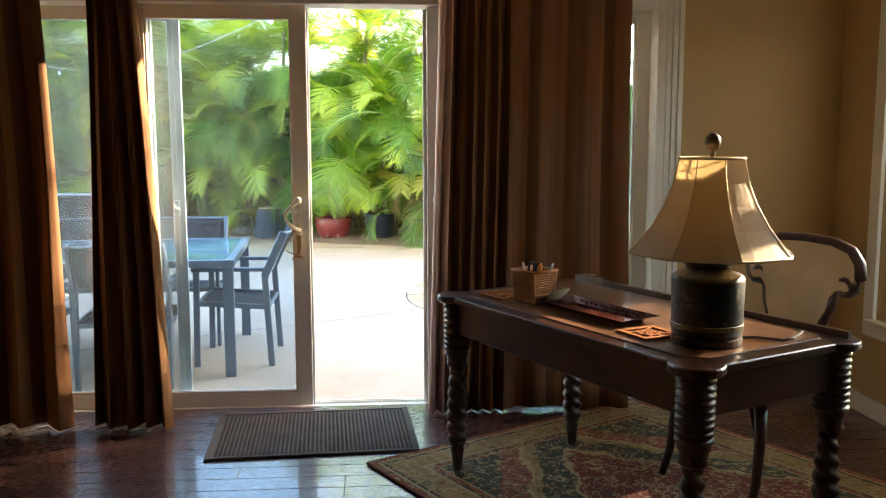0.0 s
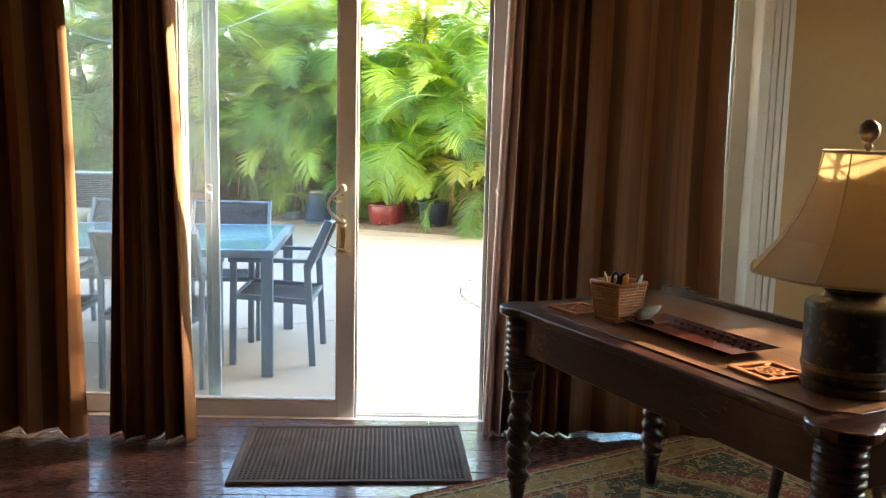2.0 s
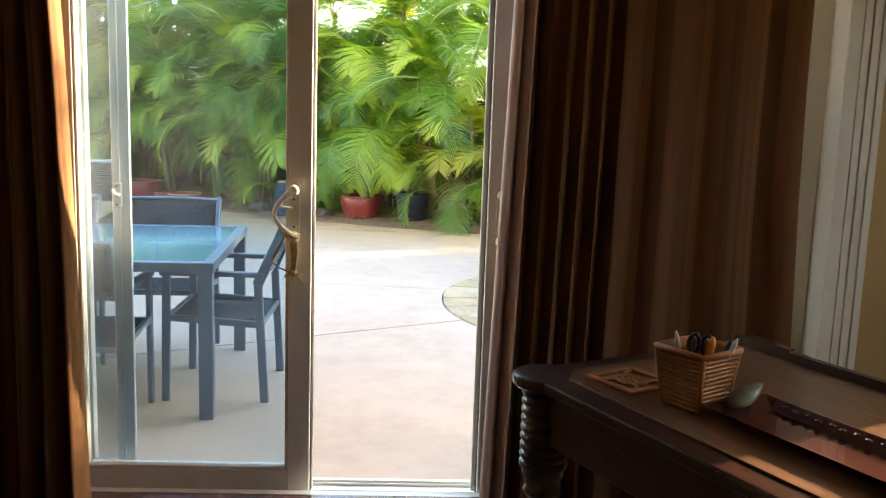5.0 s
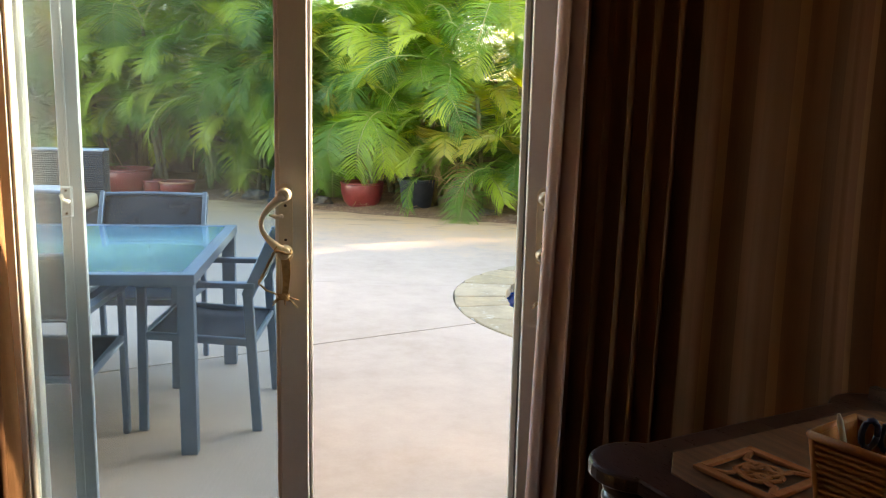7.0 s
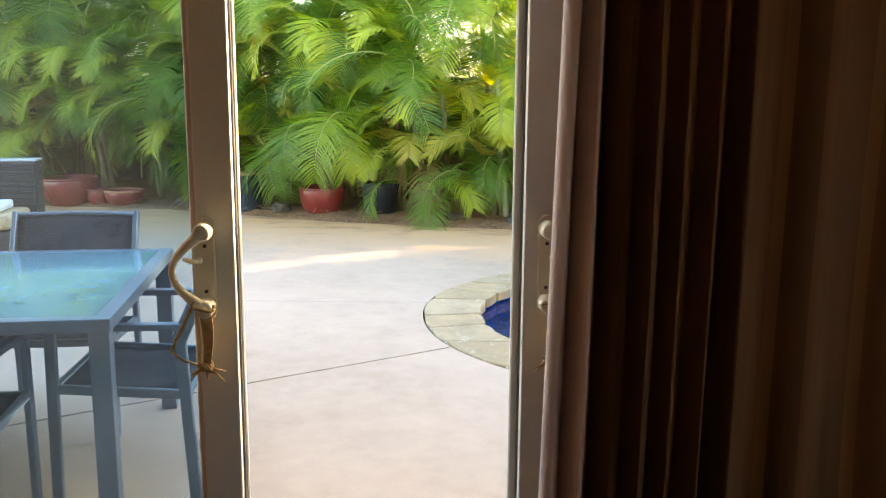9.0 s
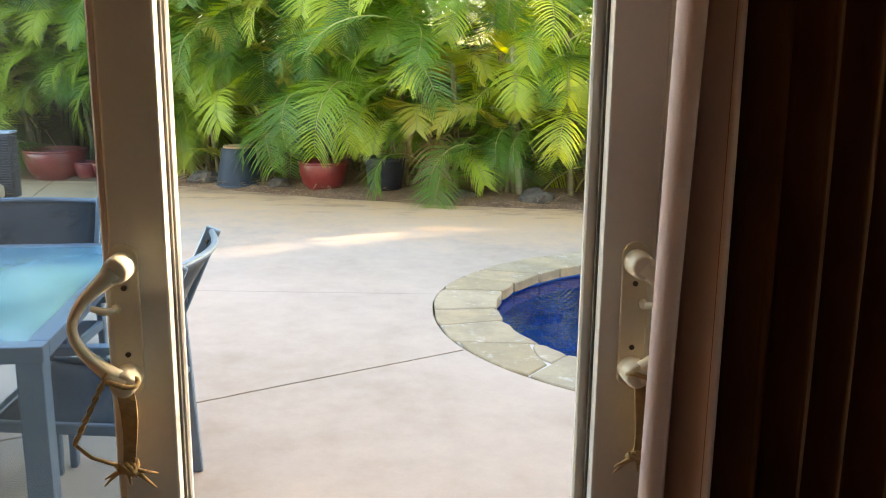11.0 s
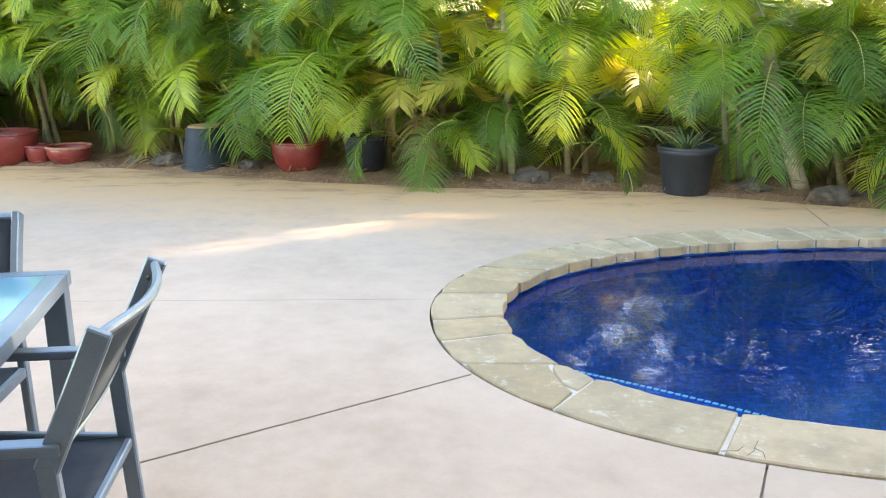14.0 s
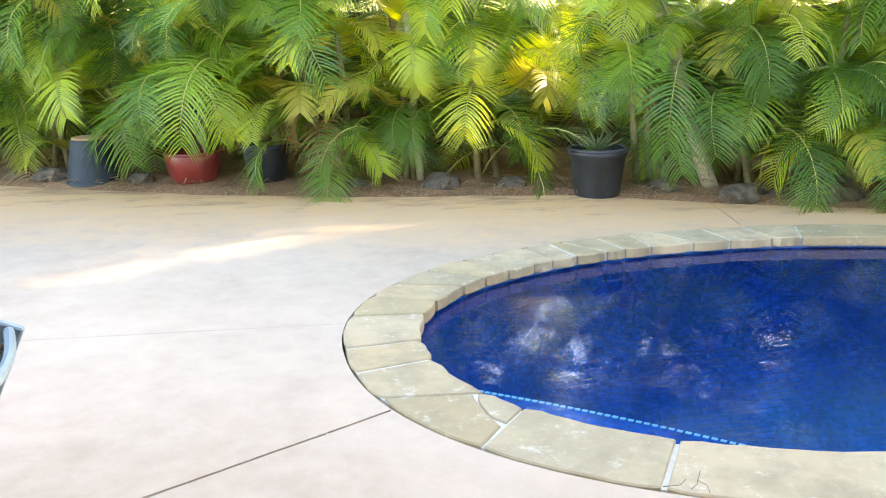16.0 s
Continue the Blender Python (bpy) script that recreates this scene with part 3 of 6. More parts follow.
door = thing("door_1", "cream vinyl four-panel sliding glass door, half open", "sliding door", kind="structure")
frame_bm = box((DL, Y1 - 0.012, -0.06), (DL + 0.05, OUT, HEAD), 0.004)
box((DR - 0.05, Y1 - 0.012, -0.06), (DR, OUT, HEAD), 0.004, bm=frame_bm)
box((DL + 0.05, Y1 - 0.012, HEAD - 0.04), (DR - 0.05, OUT, HEAD), 0.004, bm=frame_bm)
part("frame", frame_bm, M_VINYL, door)
sill = box((DL + 0.05, Y1 - 0.035, -0.06), (DR - 0.05, OUT + 0.03, -0.036), 0.004)
box((DL + 0.05, Y1 - 0.035, -0.036), (DR - 0.05, Y1 + 0.012, -0.004), 0.004, bm=sill)
for y in (5.315, 5.38, 5.408):
    box((DL + 0.05, y - 0.004, -0.036), (DR - 0.05, y + 0.004, -0.026), 0.002, bm=sill)
part("sill", sill, M_VINYL, door)
PW = 0.88
LEFT_EDGE, RIGHT_EDGE = -0.053, 0.558
act_l = glazed_panel("sliding_panel", LEFT_EDGE - PW, LEFT_EDGE, 5.287, 5.343, -0.028, HEAD - 0.045, 0.078, 0.085, 0.065, door)
act_r = glazed_panel("sliding_panel", RIGHT_EDGE, RIGHT_EDGE + PW, 5.287, 5.343, -0.028, HEAD - 0.045, 0.078, 0.085, 0.065, door)
glazed_panel("fixed_panel", DL + 0.05, -0.84, 5.357, 5.397, -0.028, HEAD - 0.045, 0.075, 0.075, 0.065, door)
glazed_panel("fixed_panel", 1.00, DR - 0.05, 5.357, 5.397, -0.028, HEAD - 0.045, 0.075, 0.075, 0.065, door)
for edge, s, panel, wide in ((LEFT_EDGE, -1, act_l, 0.010), (RIGHT_EDGE, 1, act_r, 0.020)):
    lo, hi = sorted((edge, edge - s * wide))
    part("astragal", box((lo, 5.320, -0.026), (hi, 5.334, HEAD - 0.05), 0.003), M_VINYL, panel, "cream meeting strip of the door edge")
    part("weather_seal", box((edge - 0.004, 5.310, -0.026), (edge + 0.004, 5.3195, HEAD - 0.05)), M_SEAL, panel, "dark weather seal in the door edge")


def door_handle(parent, xc, s):
    """Ivory backplate with two knobs joined by a bowed grip; s is the side to which the grip leans."""
    y = 5.287
    h = part("handle", prism([(0.020 * math.cos(a), 0.090 + 0.020 * math.sin(a)) if a <= math.pi else (0.020 * math.cos(a), -0.090 + 0.020 * math.sin(a)) for a in [math.pi * k / 8 for k in range(17)]], 0, 0.007, 0.002), M_HANDLE, parent, "ivory plastic pull handle", m=Matrix.Translation((xc, y, 0.997)) @ pose(0, 0, 0, 90, 0, 0))
    for z in (0.08, -0.08):
        part("knob", lathe([(0.019, 0.0), (0.019, 0.02), (0.018, 0.038), (0.014, 0.042)], 20), M_HANDLE, h, smooth=True, m=Matrix.Translation((0, z, 0.006)))
    pts = []
    for k in range(13):
        q = k / 12
        pts.append((s * 0.062 * math.sin(math.pi * q), 0.08 - 0.16 * q, 0.036 + 0.006 * math.sin(math.pi * q)))
    part("grip", tube(pts, [0.0165 - 0.0095 * math.sin(math.pi * k / 12) ** 0.6 for k in range(13)], 12), M_HANDLE, h, smooth=True)
    for z in (0.048, -0.048):
        part("screw", lathe([(0.004, 0.0), (0.004, 0.002), (0.002, 0.0028)], 10), M_SCREW, h, m=Matrix.Translation((0, z, 0.007)))
    lever = joined(lathe([(0.007, 0.0), (0.006, 0.012)], 12), tube([(0, 0, 0.010), (s * 0.014, 0.001, 0.016), (s * 0.03, 0.006, 0.017)], [0.005, 0.006, 0.004], 8))
    part("thumb_latch", lever, M_HANDLE, h, smooth=True, m=Matrix.Translation((s * 0.012, 0.018, 0.007)))
    return h


door_handle(act_l, -0.112, -1)
door_handle(act_r, 0.606, 1)
for z0 in (0.93,):
    part("strike_plate", joined(box((LEFT_EDGE, 5.322, z0), (LEFT_EDGE + 0.003, 5.334, z0 + 0.16), 0.002), box((LEFT_EDGE + 0.003, 5.325, z0 + 0.05), (LEFT_EDGE + 0.006, 5.331, z0 + 0.11), 0.001)), M_SCREW, act_l, "dark metal lock plate in the door edge")


def twine(x, s):
    """A flat jute tie that hangs from the handle's lower knob, with a frayed knot and a loose cord; s is the grip's side."""
    rng = random.Random(5)
    y, top, low = 5.243, 0.925, 0.795
    bm = bmesh.new()
    rows = []
    for k in range(9):
        q = k / 8
        w = 0.010 + 0.002 * math.sin(5 * q)
        cx, cz = x + 0.006 * math.sin(3 * q), top + (low - top) * q
        rows.append([bm.verts.new((cx + a * w, y + dy + 0.003 * math.sin(6 * q + a), cz)) for a, dy in ((-1, 0.0), (1, 0.0), (1, 0.003), (-1, 0.003))])
    for ra, rb in zip(rows, rows[1:]):
        for k in range(4):
            bm.faces.new((ra[k], ra[(k + 1) % 4], rb[(k + 1) % 4], rb[k]))
    tie = tagged(part("twine", bm, M_TWINE), "frayed brown jute tie knotted round the door handle", "twine")
    loop = bmesh.new()
    tube([(x + 0.021 * math.cos(q), y + 0.012 * math.sin(q), top - 0.004 + 0.004 * math.sin(2 * q)) for q in [k * 0.45 for k in range(15)]], 0.0035, 6, loop)
    part("loop", loop, M_TWINE, tie, smooth=True)
    cord = bmesh.new()
    for k in range(2):
        tube([(x + s * (0.018 + 0.052 * q) + 0.0025 * math.sin(22 * q + 3.1 * k), y - 0.002 + 0.0025 * math.cos(22 * q + 3.1 * k), top + 0.012 - 0.105 * q) for q in [i / 20 for i in range(21)]], 0.0024, 6, cord)
    tube([(x + s * 0.070, y, top - 0.093), (x + s * 0.048, y - 0.002, low + 0.018), (x + s * 0.012, y, low + 0.004)], 0.0028, 6, cord)
    part("cord", cord, M_TWINE, tie, smooth=True)
    knot = bmesh.new()
    for a in range(6):
        r = rng.uniform(0.009, 0.014)
        tube([(x + r * math.cos(q + a), y + 0.6 * r * math.sin(q), low + 0.008 * math.sin(q * 2 + a)) for q in [k * 0.9 for k in range(8)]], 0.0038, 6, knot)
    for k in range(7):
        dx, dz = rng.uniform(-0.035, 0.045), rng.uniform(-0.035, 0.006)
        tube([(x, y, low), (x + dx * 0.5, y - 0.004, low + dz * 0.3), (x + dx, y, low + dz)], [0.004, 0.003, 0.0012], 5, knot)
    part("knot", knot, M_TWINE, tie, smooth=True)
    return tie


twine(-0.112, -1)
twine(0.612, 1)

# screen door that stands outside the fixed panel
screen = thing("screen_door", "grey aluminium sliding screen door, pushed open", "screen door")
for x0, x1 in ((-0.77, -0.705), (DL + 0.06, DL + 0.12)):
    prof = box((x0, 5.403, -0.026), (x1, 5.420, HEAD - 0.05), 0.003)
    box((x0 + 0.022, 5.399, -0.026), (x0 + 0.03, 5.403, HEAD - 0.05), 0.001, bm=prof)
    part("stile", prof, M_ALU, screen)
for z0, z1 in ((-0.026, 0.04), (HEAD - 0.11, HEAD - 0.05)):
    part("rail", box((DL + 0.12, 5.404, z0), (-0.77, 5.419, z1), 0.003), M_ALU, screen)
part("screen_cloth", box((DL + 0.118, 5.4105, 0.038), (-0.768, 5.4115, HEAD - 0.108)), M_SCREEN, screen, "fine grey insect screen cloth")
latch = part("latch", box((-0.765, 5.39, 0.985), (-0.732, 5.403, 1.075), 0.004), M_ALU, screen, "pale screen door latch")
part("catch", tube([(-0.762, 5.388, 1.05), (-0.752, 5.38, 1.035), (-0.738, 5.386, 1.03)], 0.006, 8), M_VINYL, latch, smooth=True)
for z in (0.997, 1.063):
    part("screw", lathe([(0.004, 0), (0.004, 0.002)], 8), M_SCREW, latch, m=Matrix.Translation((-0.748, 5.389, z)) @ pose(0, 0, 0, 90, 0, 0))

# east window
win = thing("window_1", "cream framed side window, sunlit", "window", kind="structure")
wf = box((X1 + 0.04, WY0, WZ0), (X1 + 0.10, WY0 + 0.05, WZ1), 0.004)
for lo, hi in (((X1 + 0.04, WY1 - 0.05, WZ0), (X1 + 0.10, WY1, WZ1)), ((X1 + 0.04, WY0 + 0.05, WZ0), (X1 + 0.10, WY1 - 0.05, WZ0 + 0.05)), ((X1 + 0.04, WY0 + 0.05, WZ1 - 0.05), (X1 + 0.10, WY1 - 0.05, WZ1)), ((X1 + 0.05, 3.87, WZ0 + 0.05), (X1 + 0.09, 3.93, WZ1 - 0.05))):
    box(lo, hi, 0.004, bm=wf)
part("window_frame", wf, M_VINYL, win)
for a, b in ((WY0 + 0.05, 3.87), (3.93, WY1 - 0.05)):
    g = part("pane", box((X1 + 0.067, a, WZ0 + 0.05), (X1 + 0.073, b, WZ1 - 0.05)), M_GLASS, win, "clear glass pane")
    g.visible_shadow = False
wc = bmesh.new()
for lo, hi in (((X1 - 0.022, WY1 + 0.001, WZ0 - 0.09), (X1 - 0.001, WY1 + 0.09, WZ1 + 0.09)), ((X1 - 0.022, WY0 - 0.09, WZ0 - 0.09), (X1 - 0.001, WY0 - 0.001, WZ1 + 0.09)),
               ((X1 - 0.022, WY0, WZ1 + 0.001), (X1 - 0.001, WY1, WZ1 + 0.09)), ((X1 - 0.022, WY0, WZ0 - 0.09), (X1 - 0.001, WY1, WZ0 - 0.03))):
    box(lo, hi, 0.005, 2, bm=wc)
part("window_casing", wc, M_TRIM, win)
part("window_sill", box((X1 - 0.05, WY0 - 0.03, WZ0 - 0.028), (X1 + 0.04, WY1 + 0.03, WZ0 - 0.001), 0.006, 2), M_TRIM, win)


# ---- curtains ----
def curtain(name, label, x0t, x1t, x0b, x1b, folds, depth, cloth, y=5.1, yb=4.94, z1=2.36, z0=0.018, seed=0, wide_from=None, hem_edge=None, flare=1.0):
    """Hanging cloth with deep folds; the cloth is 'cloth' metres wide before it is gathered."""
    rng = random.Random(seed)
    bm = bmesh.new()
    uv = bm.loops.layers.uv.new("cloth")
    nu, nv = folds * 18, 22
    ph = [rng.uniform(-0.5, 0.5) for _ in range(folds + 2)]
    amp = [rng.uniform(0.6, 1.15) for _ in range(folds + 2)]
    ph[0] = -0.4
    grid = []
    for j in range(nv + 1):
        q = j / nv
        row = []
        for i in range(nu + 1):
            u = i / nu if hem_edge is None else max(0.0, (i - hem_edge) / (nu - hem_edge))
            k = u * folds if wide_from is None else (u / wide_from * folds * 0.66 if u < wide_from else folds * 0.66 + (u - wide_from) / (1 - wide_from) * folds * 0.34)
            f = int(min(k, folds - 1))
            a = amp[f] * (1 - (k - f)) + amp[f + 1] * (k - f)
            shift = ph[f] * (1 - (k - f)) + ph[f + 1] * (k - f)
            open_up = 1.0
            if wide_from is not None and u > wide_from:
                open_up = 0.42
            s = math.sin(2 * math.pi * k + shift + 0.35 * math.sin(3 * q + f))
            sharp = math.copysign(abs(s) ** 0.75, s)
            qq = q ** flare
            x = (x0t + (x1t - x0t) * u) * (1 - qq) + (x0b + (x1b - x0b) * u) * qq + (0.024 * (1 - u) if hem_edge else 0.0)
            x += 0.45 * depth * math.sin(4 * math.pi * k + shift) * open_up * 0.5
            yy = y + (yb - y) * q ** (flare + 0.6) + depth * a * sharp * open_up * (0.8 + 0.35 * q) + 0.012 * math.sin(2.1 * q * math.pi + 5 * u)
            z = z1 + (z0 - z1) * q + (0.012 * math.sin(9 * u + seed) * q)
            if hem_edge is not None and i <= hem_edge:
                # the leading edge rolls back on itself as a soft round fold
                th = radians(-75 + 175 * i / hem_edge)
                rr = 0.021 + 0.003 * math.sin(7 * q)
                x = x0t * (1 - qq) + x0b * qq + rr * (1 - math.cos(th))
                yy = y + (yb - y) * q ** (flare + 0.6) - 0.010 - rr * math.sin(th)
            row.append(bm.verts.new((x, yy, max(z, 0.006))))
        grid.append(row)
    for j in range(nv):
        for i in range(nu):
            f = bm.faces.new((grid[j][i], grid[j][i + 1], grid[j + 1][i + 1], grid[j + 1][i]))
            for loop, (a, b) in zip(f.loops, ((i, j), (i + 1, j), (i + 1, j + 1), (i, j + 1))):
                loop[uv].uv = (a / nu * cloth + seed * 0.37, b / nv * 2.34)
            f.smooth = True
            # folds just past the hem wear the pale lining too, as painted daylight
            if hem_edge is not None and i < hem_edge + 7:
                f.material_index = 1
    c = thing(name, label, "curtain")
    cl = part("cloth", bm, [M_CURT, M_LINING_LIT], c, smooth=True)
    sol = cl.modifiers.new("thickness", "SOLIDIFY")
    sol.thickness, sol.offset = 0.004, 0.0
    if hem_edge is None:
        rows = [(v.co.x, v.co.y) for v in cl.data.vertices[-(nu + 1):]]
        part("lining_hem", tube([(x, yy + 0.004, 0.010) for x, yy in rows[::2]], 0.0022, 5, None, 1.4), M_HEMWHITE, c, "white lining edge below the cloth")
    for k in range(folds):
        u = (k + 0.25) / folds
        part("ring", tube([(x0t + (x1t - x0t) * u, y + 0.026 * math.cos(a), 2.385 + 0.026 * math.sin(a)) for a in [2 * math.pi * i / 14 for i in range(15)]], 0.004, 6), M_BRONZE, c, "dark bronze curtain ring", smooth=True)
    return c


curtain("curtain", "brown and tan striped curtain drawn to the wall", -2.12, -1.285, -2.10, -1.175, 5, 0.05, 1.5, seed=1)
curtain("curtain", "narrow brown and tan striped curtain gathered at the glass", -1.06, -0.86, -1.055, -0.70, 4, 0.055, 1.25, yb=4.91, seed=2)
curtain("curtain", "wide brown striped curtain gathered beside the open door", 0.620, 1.590, 0.545, 1.580, 9, 0.042, 2.6, y=5.170, yb=5.05, z0=0.010, seed=3, wide_from=0.36, hem_edge=19, flare=1.2)
rod = thing("curtain_rod", "dark bronze curtain rod above the door", "curtain rod")
part("pole", tube([(-2.25, 5.1, 2.385), (2.05, 5.1, 2.385)], 0.014, 12), M_BRONZE, rod, smooth=True)
for x in (-2.28, 2.08):
    part("finial", lathe([(0.012, 0), (0.03, 0.02), (0.034, 0.04), (0.02, 0.06), (0.004, 0.066)], 14), M_BRONZE, rod, smooth=True, m=Matrix.Translation((x, 5.1, 2.36)))
for x in (-2.2, 0.05, 2.0):
    part("bracket", tube([(x, 5.1, 2.368), (x, 5.17, 2.36), (x, 5.249, 2.36)], 0.008, 8), M_BRONZE, rod, smooth=True)

# ---- rug and mat ----
RL, RW = 2.4, 1.62
rug_m = Matrix.Translation((0.24, 4.355, 0.0)) @ pose(0, 0, 0, 0, 0, -60.0) @ Matrix.Translation((RL / 2, RW / 2, 0.002))
rug = thing("rug", "worn oriental wool rug in red, green and gold under the desk", "rug", rug_m)
rb = bmesh.new()
bmesh.ops.create_grid(rb, x_segments=60, y_segments=40, size=0.5)
for v in rb.verts:
    v.co = Vector((v.co.x * RL, v.co.y * RW, 0.009 + 0.0012 * noise.noise(v.co * 9)))
geo = bmesh.ops.extrude_face_region(rb, geom=list(rb.faces))
for v in geo["geom"]:
    if isinstance(v, bmesh.types.BMVert):
        v.co.z = 0.0
part("wool_field", rb, rug_mat(RL, RW), rug)
part("bound_edge", joined(joined(joined(tube([(-RL / 2, -RW / 2, 0.006), (RL / 2, -RW / 2, 0.006)], 0.006, 6), tube([(-RL / 2, RW / 2, 0.006), (RL / 2, RW / 2, 0.006)], 0.006, 6)), tube([(-RL / 2, -RW / 2, 0.006), (-RL / 2, RW / 2, 0.006)], 0.006, 6)), tube([(RL / 2, -RW / 2, 0.006), (RL / 2, RW / 2, 0.006)], 0.006, 6)), mat("rug_binding", (0.15, 0.045, 0.025), (0.22, 0.07, 0.04), 20, 200, 0.95), rug, "red-brown bound rug edge")

doormat = thing("doormat", "brown rubber doormat with a ribbed grid at the door", "doormat", pose(-0.015, 4.795, 0.001, 0, 0, 3.0))
MX, MY = 0.475, 0.325
part("base", prism([(-MX, -MY), (MX, -MY), (MX, MY), (-MX, MY)], 0, 0.006, 0.003, 1), M_MATRUB, doormat)
border = bmesh.new()
for lo, hi in (((-MX + 0.004, -MY + 0.004, 0.006), (MX - 0.004, -MY + 0.03, 0.011)), ((-MX + 0.004, MY - 0.03, 0.006), (MX - 0.004, MY - 0.004, 0.011)), ((-MX + 0.004, -MY + 0.03, 0.006), (-MX + 0.03, MY - 0.03, 0.011)), ((MX - 0.03, -MY + 0.03, 0.006), (MX - 0.004, MY - 0.03, 0.011))):
    box(lo, hi, 0.002, bm=border)
part("border", border, M_MATRUB, doormat)
vs, fs = [], []
for i in range(46):
    for j in range(24):
        x, y = -MX + 0.04 + i * 0.0193, -MY + 0.04 + j * 0.0240
        k = len(vs)
        w, d = 0.0135, 0.017
        vs += [(x, y, 0.006), (x + w, y, 0.006), (x + w, y + d, 0.006), (x, y + d, 0.006), (x + 0.003, y + 0.003, 0.0115), (x + w - 0.003, y + 0.003, 0.0115), (x + w - 0.003, y + d - 0.003, 0.0115), (x + 0.003, y + d - 0.003, 0.0115)]
        fs += [(k + 4, k + 5, k + 6, k + 7), (k, k + 1, k + 5, k + 4), (k + 1, k + 2, k + 6, k + 5), (k + 2, k + 3, k + 7, k + 6), (k + 3, k, k + 4, k + 7)]
me = bpy.data.meshes.new("tread")
me.from_pydata(vs, [], fs)
me.materials.append(M_MATRUB)
wb = new("tread", me)
wb.parent = doormat
tagged(wb, kind="stuff")

# ---- deck, pool and garden ground ----
PC, PA, PB_FAR, PB_NEAR = (3.3, 9.05), 2.36, 1.55, 1.57
RIM = 0.365


def pool_at(a, grow=0.0):
    """A point of the pool's rounded outline at the angle a, moved outwards."""
    b = (PB_FAR if math.sin(a) > 0 else PB_NEAR) + grow
    c, s = (math.copysign(abs(v) ** 0.93, v) for v in (math.cos(a), math.sin(a)))
    return (PC[0] + (PA + grow) * c, PC[1] + b * s)


NP = 144
ring_out = [pool_at(2 * math.pi * k / NP, RIM + 0.003) for k in range(NP)]
BED = [(9.5, 9.9), (7.5, 10.45), (5.3, 11.15), (4.1, 11.75), (3.5, 12.15), (2.9, 12.5), (1.9, 12.7), (0.95, 12.95), (0.0, 13.3), (-1.35, 13.98), (-2.3, 14.5), (-4.2, 14.95), (-9.0, 15.3)]


def bed_at(x):
    for (xa, ya), (xb, yb) in zip(BED, BED[1:]):
        if xb <= x <= xa:
            return ya + (yb - ya) * (x - xa) / (xb - xa)
    return BED[0][1] if x > BED[0][0] else BED[-1][1]


edge_line = []
for k in range(61):
    x = 9.5 - 18.5 * k / 60
    edge_line.append((x, bed_at(x) + 0.05 * noise.noise((x * 1.7, 0, 0)) + 0.03 * noise.noise((x * 6, 3, 0))))
deck_ring = [(-9.0, OUT + 0.03), (9.5, OUT + 0.03)] + edge_line
JOINTS = [((-9.0, 3.3), (0.685, 8.40), 0.008), ((-9.0, 10.4), (0.655, 9.50), 0.0022), ((3.77, 10.96), (4.06, 12.1), 0.006), ((1.60, 7.48), (1.27, 6.92), 0.005), ((6.0, 8.6), (9.5, 7.4), 0.008), ((-2.0, 5.3), (-3.6, 15.0), 0.008)]


def grooved_deck():
    slab = part("cut", sheet([deck_ring, ring_out], DECK_Z, 0.10), M_DECK)
    cut = bmesh.new()
    for n, ((xa, ya), (xb, yb), half) in enumerate(JOINTS):
        length = math.hypot(xb - xa, yb - ya)
        pieces = max(2, int(length / 0.3))
        for k in range(pieces):
            p = [(xa + (xb - xa) * q, ya + (yb - ya) * q) for q in (k / pieces, (k + 1) / pieces)]
            b = box((-half * (0.75 + 0.5 * noise.noise((k * 1.3, n, 9)) ** 2), 0, -0.02), (half, length / pieces, 0.03))
            ang = math.degrees(math.atan2(-(xb - xa), yb - ya))
            joined(cut, b, Matrix.Translation((p[0][0] + 0.008 * noise.noise((k * 0.7, n, 0)), p[0][1], DECK_Z)) @ pose(0, 0, 0, 0, 0, ang + 1.2 * noise.noise((k * 0.9, n, 5))))
    cutter = part("cutter", cut, M_DECK)
    bo = slab.modifiers.new("grooves", "BOOLEAN")
    bo.object, bo.operation, bo.solver, bo.use_self = cutter, "DIFFERENCE", "EXACT", True
    bpy.context.view_layer.update()
    got = bpy.data.meshes.new_from_object(slab.evaluated_get(bpy.context.evaluated_depsgraph_get()))
    bpy.data.objects.remove(slab), bpy.data.objects.remove(cutter)
    ob = new("pavement", got)
    return tagged(ob, "warm beige concrete pool deck with scored joints", "deck", kind="structure")


grooved_deck()
far = [(-600, -600), (600, -600), (600, 600), (-600, 600)]
structure("ground", sheet([far, [pool_at(2 * math.pi * k / NP, 0.2) for k in range(NP)]], DECK_Z - 0.11), M_SOIL, "bare red-brown ground", "ground")

# bed of soil behind the deck
bed_bm = bmesh.new()
rows = []
for i in range(141):
    x = 10.5 - 20.5 * i / 140
    y0 = bed_at(max(min(x, 9.5), -9.0))
    row = []
    for j in range(26):
        d = (j / 25) ** 1.4 * 5.0
        z = DECK_Z - 0.03 + min(d * 0.35, 0.05) + min(d, 0.6) * (0.05 + 0.06 * noise.noise((x * 2.0, d * 2.0, 0))) + 0.02 * noise.noise((x * 9, d * 9, 1)) * min(d * 6, 1)
        row.append(bed_bm.verts.new((x + 0.25 * d, y0 - 0.04 + d, z)))
    rows.append(row)
for a, b in zip(rows, rows[1:]):
    for k in range(25):
        bed_bm.faces.new((a[k], a[k + 1], b[k + 1], b[k]))
structure("planting_bed", bed_bm, M_SOIL, "red-brown soil bed under the palms", "soil bed", smooth=True)

